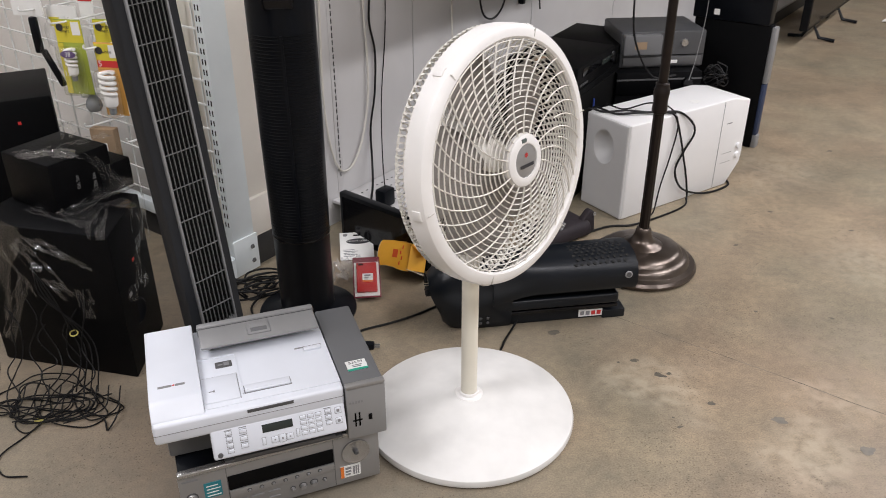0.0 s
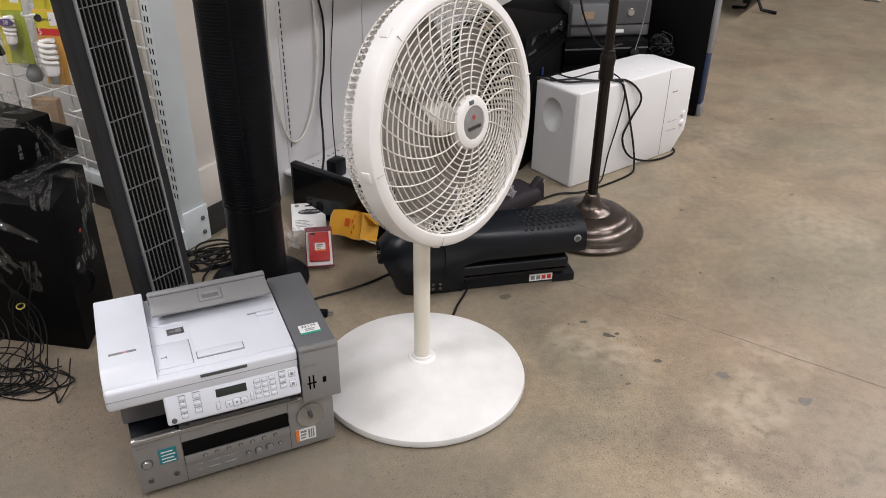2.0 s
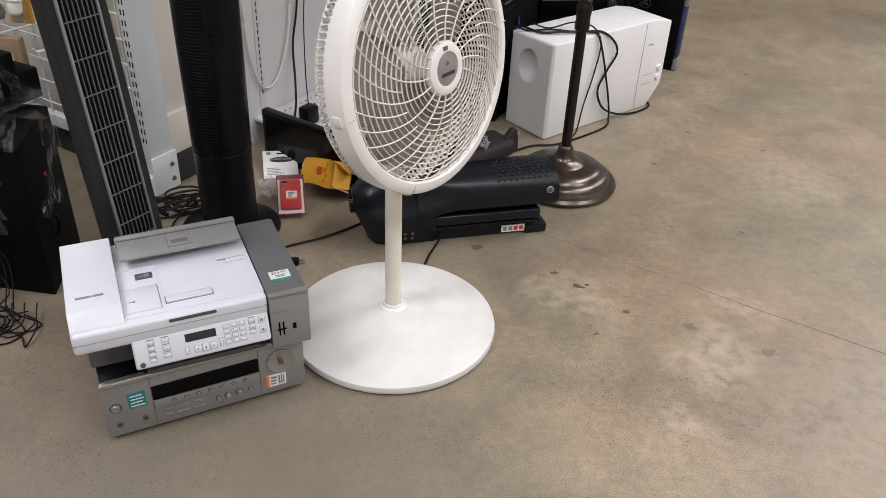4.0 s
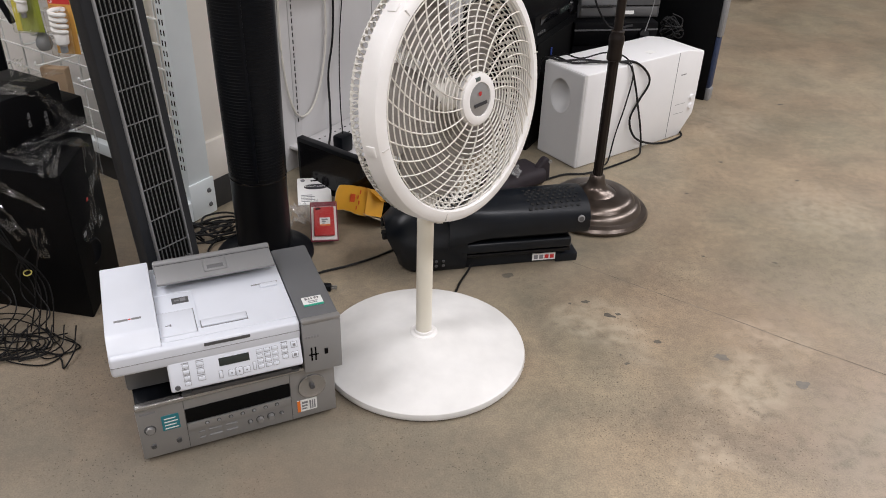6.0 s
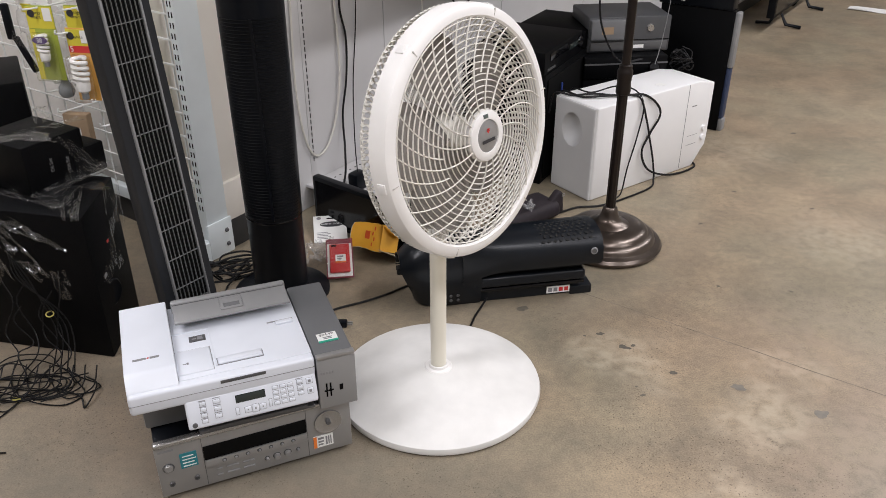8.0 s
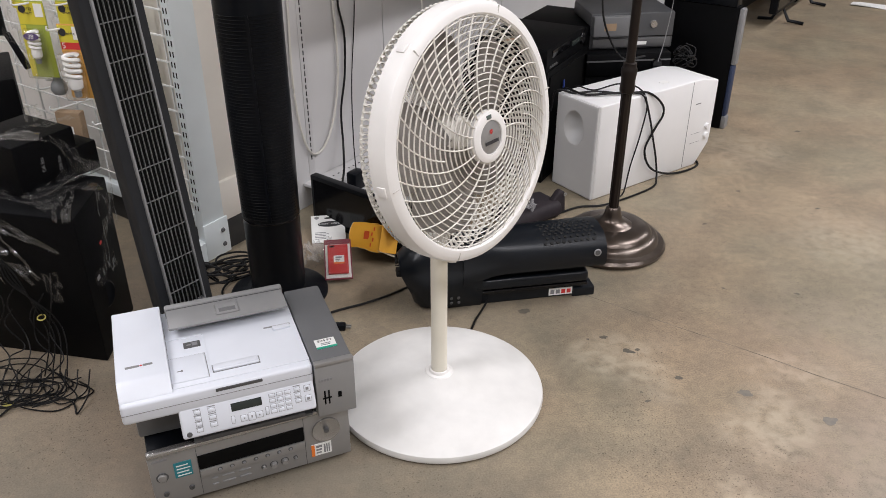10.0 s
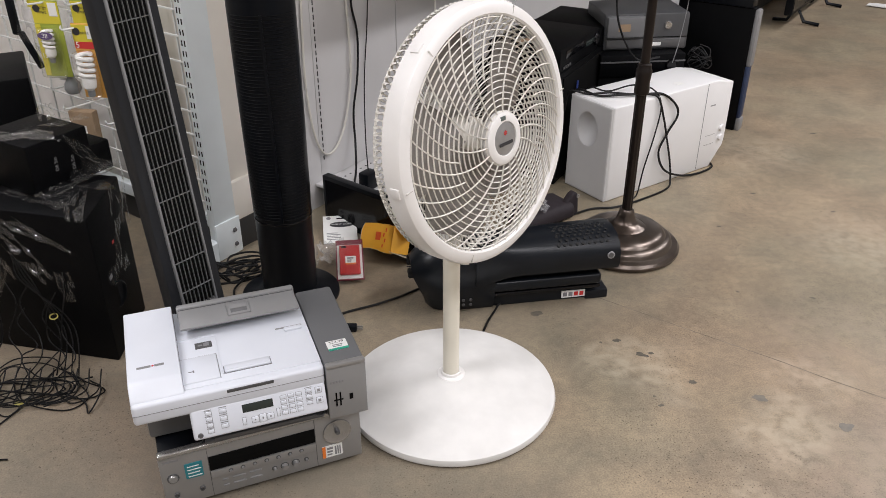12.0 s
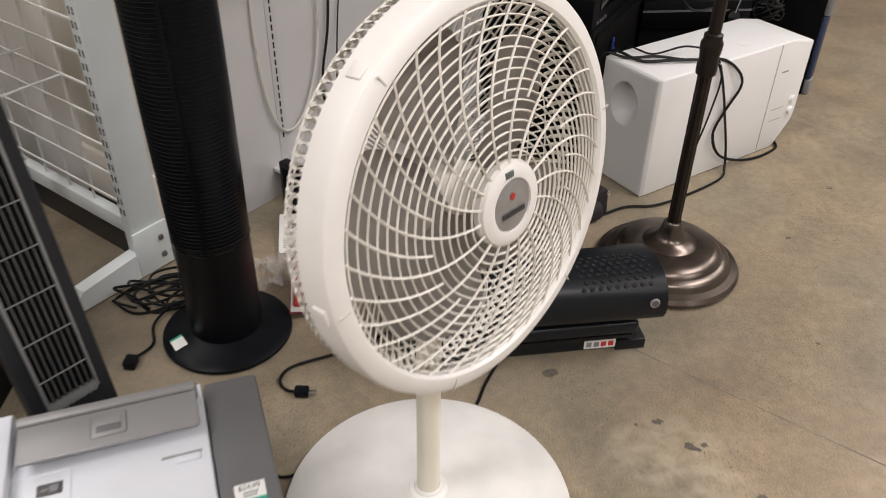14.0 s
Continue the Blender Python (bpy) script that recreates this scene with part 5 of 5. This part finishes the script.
film("wrap", pose(0, 0, 0.012, 0, 0, 20), 0.14, 0.13, 0.12, crumple, 41.0, fold=18.0, label="crumpled clear plastic", keep=0.25, mat=CLOUDY)
crumple2 = thing("plastic_bag", pose(0.40, 2.60, 0, 0, 0, 0), "small crumpled clear plastic wrapper resting on a plum bag", "wrapper")
film("wrap", pose(0, 0, 0.058, 0, 0, 20), 0.13, 0.12, 0.10, crumple2, 47.0, fold=16.0, label="crumpled clear plastic", mat=CLOUDY)

PURPLE = material("dark_plum_cloth", (0.016, 0.010, 0.014), 0.75, vary=0.3, scale=40, bump=0.3, bump_scale=300)
bag = thing("bag", pose(0.335, 2.53, 0, 0, 0, 36), "dark plum cloth bag lying on the floor", "bag")
bb = bmesh.new()
box(bb, 0, 0.24, 0, 0.14, 0, 0.062, bevel=0.024, seg=5)
for v in bb.verts:
    k = noise.noise(v.co * 14) * 0.018
    v.co += Vector((k, -k, k if v.co.z > 0.02 else 0))
part("body", bb, PURPLE, bag)
flap = bmesh.new()
prism(flap, [(0.17, 0.004), (0.275, 0.004), (0.268, 0.085), (0.250, 0.098), (0.236, 0.090), (0.205, 0.058)], 0.02, 0.05)
bmesh.ops.bevel(flap, geom=flap.edges[:], offset=0.008, segments=3, profile=0.5, affect="EDGES")
part("side_panel", flap, PURPLE, bag, "peaked plum cloth end")
part("ring", turned([(0.005, 0.0), (0.0075, 0.0015), (0.005, 0.003), (0.0035, 0.0015), (0.005, 0.0)], 20, pose(0.262, 0.018, 0.080, 90)), SILVER, bag, "small metal ring")

# ---- equipment along the shelving ----
def cabinet(name, m, w, d, h, mat, label, cat, bevel=0.004):
    c = thing(name, m, label, cat)
    part("case", boxes((0, w, 0, d, 0, h), bevel=bevel), mat, c)
    return c


BLUE_TAG = material("blue_plastic", (0.02, 0.045, 0.22), 0.4)
KRAFT = material("kraft_card", (0.30, 0.21, 0.13), 0.65, vary=0.12, scale=20)
c1 = cabinet("speaker", pose(0.478, 2.965, 0, 0, 0, 62), 0.50, 0.36, 0.452, BLACK_VINYL, "large black speaker cabinet standing on the floor", "speaker")
part("corner_trim", boxes((0.498, 0.503, -0.003, 0.004, 0.0, 0.45)), SLAT_GREY, c1)
part("grille", boxes((0.02, 0.48, -0.006, 0.001, 0.02, 0.43), bevel=0.003), BLACK_DEEP, c1)
vcr = cabinet("video_recorder", pose(0.470, 2.955, 0.453, 0, 0, 62), 0.40, 0.30, 0.088, BLACK_VINYL, "black video recorder resting on a black speaker", "video recorder")
part("tape_flap", boxes((0.05, 0.24, -0.003, 0.002, 0.045, 0.075), bevel=0.001), BLACK_GLOSS, vcr)
for k in range(4):
    part("button", boxes((0.03 + 0.02 * k, 0.042 + 0.02 * k, -0.004, 0.001, 0.012, 0.02)), DARK_GREY, vcr)
part("display", boxes((0.26, 0.36, -0.003, 0.002, 0.040, 0.060), bevel=0.001), LCD, vcr, "dark display window")
part("jog_dial", turned([(0, 0.010), (0.019, 0.010), (0.024, 0.004), (0.024, 0), (0, 0)], 28, pose(0.372, 0, 0.048, 90)), BLACK_GLOSS, vcr)
part("label", boxes((0.03, 0.10, 0.16, 0.20, 0.0875, 0.0892)), KRAFT, vcr, "faded paper label on the lid")
ribbon = thing("tag", pose(0.545, 3.085, 0.30, 0, 0, 62), "small blue plastic tag hanging on a black cabinet", "tag")
part("strip", boxes((0, 0.012, -0.014, -0.009, 0.0, 0.09), bevel=0.002), BLUE_TAG, ribbon)
part("strip", boxes((0.010, 0.020, -0.016, -0.011, -0.02, 0.055), bevel=0.002), BLUE_TAG, ribbon)
dvd = cabinet("disc_player", pose(0.675, 3.34, 0.453, 0, 0, 62), 0.30, 0.30, 0.075, BLACK_VINYL, "black disc player on a black speaker", "disc player")
part("dial", turned([(0, 0.012), (0.022, 0.012), (0.026, 0.006), (0.026, 0), (0, 0)], 28, pose(0.22, 0, 0.038, 90)), BLACK_GLOSS, dvd)
part("drawer", boxes((0.03, 0.17, -0.003, 0.002, 0.03, 0.05), bevel=0.001), BLACK_GLOSS, dvd)
c2 = cabinet("speaker", pose(0.675, 3.30, 0, 0, 0, 8), 0.40, 0.34, 0.335, BLACK_VINYL, "black equipment cabinet standing behind a white subwoofer", "speaker")
tuner = cabinet("stereo", pose(0.675, 3.29, 0.336, 0, 0, 8), 0.36, 0.30, 0.092, BLACK_VINYL, "black stereo component stacked on a cabinet", "stereo")
part("dial", turned([(0, 0.014), (0.020, 0.014), (0.024, 0.006), (0.024, 0), (0, 0)], 28, pose(0.30, 0, 0.045, 90)), BLACK_GLOSS, tuner)
part("trim", boxes((0.0, 0.36, -0.003, 0.002, 0.060, 0.066)), DARK_GREY, tuner)
MACHINE_GREY = material("machine_grey_plastic", (0.060, 0.062, 0.066), 0.45, vary=0.12, scale=8, bump=0.05, bump_scale=600)
box2 = cabinet("printer", pose(0.69, 3.36, 0.429, 0, 0, 8), 0.36, 0.26, 0.15, MACHINE_GREY, "dark grey office printer on a black stereo", "printer", 0.008)
part("side_hopper", boxes((0.005, 0.165, -0.030, 0.004, 0.060, 0.142), bevel=0.006), PRINTER_GREY, box2, "paler grey side hopper")
part("front_seam", boxes((0.17, 0.355, -0.0015, 0.002, 0.050, 0.053)), BLACK_DEEP, box2)
part("lower_door", boxes((0.012, 0.348, -0.006, 0.003, 0.008, 0.046), bevel=0.004), DARK_GREY, box2)
part("label", boxes((0.05, 0.10, -0.0312, -0.0295, 0.085, 0.115)), KRAFT, box2, "small orange-brown label")
part("dial", turned([(0, 0.006), (0.014, 0.006), (0.018, 0), (0, 0)], 24, pose(0.27, 0, 0.10, 90)), DISH, box2, "chrome dial")
part("sticker", boxes((0.20, 0.245, -0.0075, -0.0055, 0.018, 0.032)), PAPER, box2, "white sticker")

tall = thing("tower_speaker", RUN @ pose(2.10, -1.022, 0), "tall black speaker with silver and blue front", "speaker")
part("cabinet", boxes((0.03, 0.056, 0, 0.34, 0.0, 0.555), bevel=0.004), BLACK_VINYL, tall)
part("side_panel", boxes((0.0, 0.032, 0.0, 0.34, 0.0, 0.555), bevel=0.004), BLACK_VINYL, tall)
part("front_trim", boxes((0.004, 0.052, -0.022, 0.001, 0.30, 0.55), bevel=0.008), SLAT_GREY, tall, "silver front trim")
part("front_grille", boxes((0.004, 0.052, -0.016, 0.001, 0.06, 0.30), bevel=0.006), material("dark_blue_cloth", (0.02, 0.035, 0.085), 0.6, vary=0.2, scale=50), tall, "dark blue lower grille")
part("front_foot", boxes((0.004, 0.052, -0.022, 0.001, 0.0, 0.06), bevel=0.006), SLAT_GREY, tall)
upper = thing("speaker", RUN @ pose(2.09, -1.012, 0.556), "black speaker box stacked on a tall speaker", "speaker")
part("cabinet", boxes((0.0, 0.07, 0, 0.34, 0.0, 0.40), bevel=0.005), BLACK_PLASTIC, upper)
part("label", boxes((-0.0012, 0.001, 0.22, 0.245, 0.02, 0.045)), PAPER, upper)

tv = thing("television", pose(2.40, 5.56, 0, 0, 0, 56), "black flat television standing on the floor on two feet", "television")
part("panel", boxes((-0.25, 0.95, 0.03, 0.08, 0.10, 0.80), bevel=0.006), BLACK_PLASTIC, tv)
part("screen", boxes((-0.235, 0.935, 0.0275, 0.032, 0.125, 0.785)), BLACK_GLOSS, tv)
for x in (0.0, 0.66):
    ft = bmesh.new()
    tube(ft, [(x, -0.10, 0.012), (x, 0.0, 0.02), (x, 0.055, 0.11), (x, 0.11, 0.02), (x, 0.2, 0.012)], 0.012, 6)
    part("foot", ft, BLACK_PLASTIC, tv, "black splayed foot")
scrap = thing("paper_scrap", pose(3.05, 6.1, 0, 0, 0, -35), "strip of white paper lying on the floor", "paper")
pb = bmesh.new()
box(pb, 0, 0.40, 0, 0.10, 0.001, 0.003)
bmesh.ops.subdivide_edges(pb, edges=pb.edges[:], cuts=6)
for v in pb.verts:
    v.co.z += 0.006 * (1 + math.sin(v.co.x * 20))
part("sheet", pb, PAPER, scrap)

# ---- hanging packages on the grid ----
def on_grid(u, z, out=0.10):
    """A place in front of the grid: u to the far side, out towards the viewer."""
    return RUN @ pose(-0.065 - out, u, z, 0, 0, -64)


GREEN_CARD = material("lime_card", (0.34, 0.40, 0.055), 0.45, vary=0.1, scale=20)
YELLOW_CARD = material("bright_yellow_card", (0.66, 0.57, 0.05), 0.45, vary=0.06, scale=20)
ORANGE_CARD = material("orange_card", (0.74, 0.40, 0.09), 0.45, vary=0.1, scale=20)
PURPLE_INK = material("purple_ink", (0.09, 0.05, 0.16), 0.5)
GLASS_WHITE = material("white_bulb_glass", (0.84, 0.83, 0.80), 0.25)
BULB_GREY = material("grey_bulb_base", (0.22, 0.23, 0.235), 0.4)


def bulb_pack(m, w, h, low, top, bar, label):
    p = thing("light_bulb_package", m, label, "package", group="bulb packages on the grid")
    card_ = part("backing_card", boxes((-w / 2, w / 2, 0, 0.002, -h, 0), bevel=0.0005), low, p)
    part("header", boxes((-w / 2 + 0.001, w / 2 - 0.001, -0.0012, 0.001, -0.30 * h, -0.004)), top, card_, "printed card header")
    part("header_mark", turned([(0, 0.001), (0.011, 0.001), (0.011, 0), (0, 0)], 20, pose(-w * 0.3, -0.0013, -0.06 * h - 0.01, 90)), DARK_INK, card_)
    part("header_label", boxes((w * 0.14, w * 0.44, -0.0022, -0.001, -0.2 * h, -0.03 * h)), PAPER, card_)
    orange = low is ORANGE_CARD
    writing("title", "soft white" if orange else "energy\nsmart", 0.013 if orange else 0.0135, pose(-w * 0.13, -0.0024, -0.12 * h, 90), DARK_INK, card_)
    s = 0.84 if orange else 0.64
    if orange:
        part("band", boxes((-w * 0.46, w * 0.46, -0.0022, -0.001, -0.33 * h, -0.24 * h)), bar, card_, "red printed band")
        writing("numeral", "5", 0.024, pose(-0.34 * w, -0.0026, -0.285 * h, 90), PAPER, card_)
    else:
        part("oval", turned([(0, 0.0012), (1, 0.0012), (1, 0), (0, 0)], 28, pose(0.06 * w, -0.034, -0.42 * h, 90) @ Matrix.Diagonal((0.28 * w, 0.011, 1, 1))), PURPLE_INK, card_, "purple oval label")
        writing("numeral", "38", 0.018, pose(0.06 * w, -0.0358, -0.42 * h, 90), PAPER, card_)
        writing("numeral", "13", 0.020, pose(-0.10 * w, -0.034, -0.68 * h, 90), PAPER, card_)
        part("yellow_side", boxes((-w * 0.495, -w * 0.30, -0.0016, 0.001, -h * 0.99, -0.31 * h)), YELLOW_CARD, card_)
    bulb = pose(0, -0.026 * s, -0.37 * h) @ Matrix.Scale(s, 4)
    c = bmesh.new()
    for k in range(4):
        tube(c, [(0.024 * math.cos(a), 0.018 * math.sin(a), -0.019 * k - 0.019 * a / 6.28) for a in [6.28 * q / 14 for q in range(15)]], 0.0078, 8)
    bmesh.ops.transform(c, matrix=bulb, verts=c.verts)
    part("bulb_coil", c, GLASS_WHITE, p, "white spiral bulb glass")
    low_end = bulb @ pose(0, 0, -0.094) @ Matrix.Scale(0.9, 4)
    part("bulb_base", turned([(0, 0.02), (0.022, 0.02), (0.027, 0.0), (0.024, -0.025), (0.014, -0.034), (0.013, -0.036), (0, -0.037)], 24, low_end), GLASS_WHITE, p)
    part("bulb_screw", turned([(0, -0.034), (0.0135, -0.034), (0.0142, -0.04), (0.013, -0.046), (0.0142, -0.052), (0.012, -0.06), (0, -0.063)], 20, low_end), BULB_GREY, p, "metal screw base")
    shell = part("blister", boxes((-w * 0.40, w * 0.40, -0.056 * s, -0.002, -h * 0.98, -0.34 * h), bevel=0.012 * s, seg=3), FILM, p, "clear plastic blister")
    shell.visible_shadow = False
    return p


for u, z, out, w, h, low, band, label in ((0.350, 0.845, 0.22, 0.086, 0.225, GREEN_CARD, DARK_INK, "lime green light bulb package hanging on a wire grid"),
                                        (0.275, 0.840, 0.14, 0.090, 0.225, GREEN_CARD, GREEN_INK, "lime green light bulb package hanging behind another"),
                                        (0.176, 0.803, 0.22, 0.070, 0.215, ORANGE_CARD, RED_INK, "orange light bulb package with red band hanging on a grid"),
                                        (0.215, 0.840, 0.13, 0.090, 0.225, GREEN_CARD, GREEN_INK, "lime green light bulb package hanging behind another")):
    bulb_pack(on_grid(u, z, out), w, h, low, YELLOW_CARD, band, label)
for u, z, n_ in ((0.350, 0.835, 0.25), (0.275, 0.83, 0.18), (0.20, 0.785, 0.25), (0.215, 0.83, 0.16), (0.30, 0.53, 0.24), (0.51, 0.85, 0.25), (0.16, 0.50, 0.2), (0.42, 0.56, 0.2), (0.36, 0.60, 0.2)):
    hk = thing("peg_hook", RUN, "white wire peg hook on a grid rack", "hook", group="peg hooks")
    cord("hook", [(-0.066, u, z + 0.005), (-0.12, u, z + 0.005), (-0.066 - n_, u, z + 0.005), (-0.085 - n_, u, z + 0.018)], 0.003, WIRE_WHITE, hk)

brush = thing("black_tool", on_grid(0.515, 0.835, 0.22), "black folding handled tool hanging on a wire grid", "tool")
bt = bmesh.new()
box(bt, -0.012, 0.012, -0.026, -0.008, -0.11, 0.0, bevel=0.006)
part("upper_handle", bt, BLACK_PLASTIC, brush)
lo = part("lower_handle", boxes((-0.010, 0.010, -0.024, -0.010, -0.12, 0.0), bevel=0.006), BLACK_PLASTIC, brush)
lo.matrix_local = pose(0.012, 0, -0.10, 0, -22)
part("backing_card", boxes((-0.07, 0.03, -0.004, 0, 0.0, 0.06)), PAPER, brush)
film("film", pose(0, -0.02, -0.06, 90), 0.14, 0.24, 0.03, brush, 52.0)
kb = thing("cardboard_package", on_grid(0.29, 0.525, 0.2), "brown cardboard package in clear film hanging on a grid", "package")
part("card", boxes((-0.04, 0.04, -0.03, 0, -0.17, 0), bevel=0.003), KRAFT, kb)
part("label", boxes((-0.028, 0.012, -0.0312, -0.029, -0.09, -0.045)), PAPER, kb)
film("film", pose(0, -0.036, -0.07, 90), 0.12, 0.19, 0.03, kb, 57.0)

small = thing("clear_bag", on_grid(0.47, 0.86, 0.16), "clear plastic bagged goods hanging on a wire grid", "package")
part("header", boxes((-0.05, 0.05, -0.004, 0.0, -0.05, 0.0)), PAPER, small, "white paper header")
part("yellow_tab", boxes((-0.045, -0.01, -0.0055, -0.003, -0.062, -0.035)), YELLOW_CARD, small)
film("bag", pose(0, -0.01, -0.13, 90), 0.12, 0.2, 0.05, small, 71.0, fold=18.0, label="crumpled clear bag", keep=0.3, mat=CLOUDY)
small2 = thing("clear_bag", on_grid(0.40, 0.66, 0.12), "clear plastic bagged goods hanging on a wire grid", "package")
part("tag", boxes((-0.02, 0.025, -0.004, 0.0, 0.16, 0.235)), PAPER, small2, "white paper tag")
part("red_end", boxes((-0.02, 0.025, -0.005, -0.003, 0.215, 0.235)), RED_INK, small2)
film("bag", pose(0, -0.01, 0.05, 90), 0.11, 0.2, 0.05, small2, 77.0, fold=18.0, label="crumpled clear bag", keep=0.3, mat=CLOUDY)
bulb = thing("light_bulb", on_grid(0.365, 0.605, 0.16), "grey light bulb in clear packaging on a grid", "light bulb")
part("globe", turned([(0, -0.05), (0.018, -0.046), (0.025, -0.032), (0.022, -0.014), (0.012, 0.0), (0.010, 0.02), (0, 0.02)], 28, pose(0, -0.03, 0)), BULB_GREY, bulb)
knot2 = thing("cable_tangle", pose(1.115, 3.42, 0.336), "tangle of black cables by a black stereo", "cable")
for k in range(6):
    ph = random.uniform(0, 6.28)
    cord("cable", [((0.025 + 0.03 * random.random()) * math.cos(ph + i * 0.9), (0.03 + 0.04 * random.random()) * math.sin(ph + i * 0.9), 0.02 + 0.008 * i + 0.016 * math.sin(2 * i + k)) for i in range(9)], 0.0026, CORD_BLACK, knot2, steps=6)
drop = thing("power_cord", pose(0, 0, 0), "black cords hanging over stacked equipment", "cord")
cord("cord", [(0.70, 3.30, 1.06), (0.705, 3.26, 0.75), (0.72, 3.23, 0.58), (0.80, 3.22, 0.44), (0.90, 3.24, 0.44)], 0.0042, CORD_BLACK, drop)
cord("cord", [(1.0, 3.31, 1.06), (1.005, 3.31, 0.7), (0.99, 3.31, 0.50), (0.97, 3.30, 0.40)], 0.0018, SLAT_GREY, drop)

# ---- floor marks ----
STAIN = material("dark_floor_stain", (0.085, 0.075, 0.062), 0.5, second=(0.125, 0.108, 0.085), scale=90)
STAIN_PALE = material("grey_floor_stain", (0.145, 0.135, 0.118), 0.5, second=(0.19, 0.168, 0.135), scale=60)
CRACK = material("floor_joint", (0.105, 0.09, 0.07), 0.8, second=(0.24, 0.21, 0.17), scale=14)
random.seed(5)


def blot(x, y, rx, ry, rz):
    bm = bmesh.new()
    s = random.uniform(0, 99)
    vs = []
    for i in range(22):
        a = 2 * math.pi * i / 22
        k = 1 + 0.75 * noise.noise(Vector((math.cos(a) * 1.3 + s, math.sin(a) * 1.3, s)))
        vs.append(bm.verts.new((0.72 * rx * k * math.cos(a), 0.8 * ry * k * math.sin(a), 0.0006)))
    bm.faces.new(vs)
    ob = part("floor_stain", bm, STAIN if rx < 0.024 else STAIN_PALE, None, smooth=False)
    ob.matrix_world = pose(x, y, 0, 0, 0, rz)
    return tagged(ob, "small dark stain on the concrete floor", "stain", kind="structure")


for q in ((0.559, 1.911, 0.016, 0.010, 10), (0.615, 1.845, 0.022, 0.012, -20), (0.642, 1.852, 0.012, 0.007, 0), (0.887, 1.665, 0.026, 0.015, -15), (1.066, 1.558, 0.026, 0.018, 30), (0.341, 2.043, 0.0235, 0.014, -10), (0.729, 1.727, 0.014, 0.010, 40),
          (0.625, 1.63, 0.011, 0.006, 20), (0.98, 2.18, 0.008, 0.005, 0), (1.04, 2.62, 0.012, 0.006, 40), (1.25, 2.9, 0.016, 0.006, 10), (0.51, 1.90, 0.006, 0.005, 0), (1.2, 2.15, 0.012, 0.005, -30), (1.5, 2.75, 0.012, 0.006, 0), (0.615, 1.665, 0.006, 0.004, 0), (1.72, 3.55, 0.018, 0.01, 15)):
    blot(*q)
jn = bmesh.new()
pts = [(0.50 + 0.10 * i, 2.162 - 0.0695 * i + 0.006 * noise.noise(Vector((i * 0.9, 3, 0)))) for i in range(32)]
for (ax, ay), (bx, by) in zip(pts, pts[1:]):
    v = [jn.verts.new(p) for p in ((ax, ay - 0.0015, 0.0005), (bx, by - 0.0015, 0.0005), (bx, by + 0.0015, 0.0005), (ax, ay + 0.0015, 0.0005))]
    jn.faces.new(v)
tagged(part("floor_joint", jn, CRACK, None, smooth=False), "thin cracked joint line across the concrete floor", "joint", kind="structure")
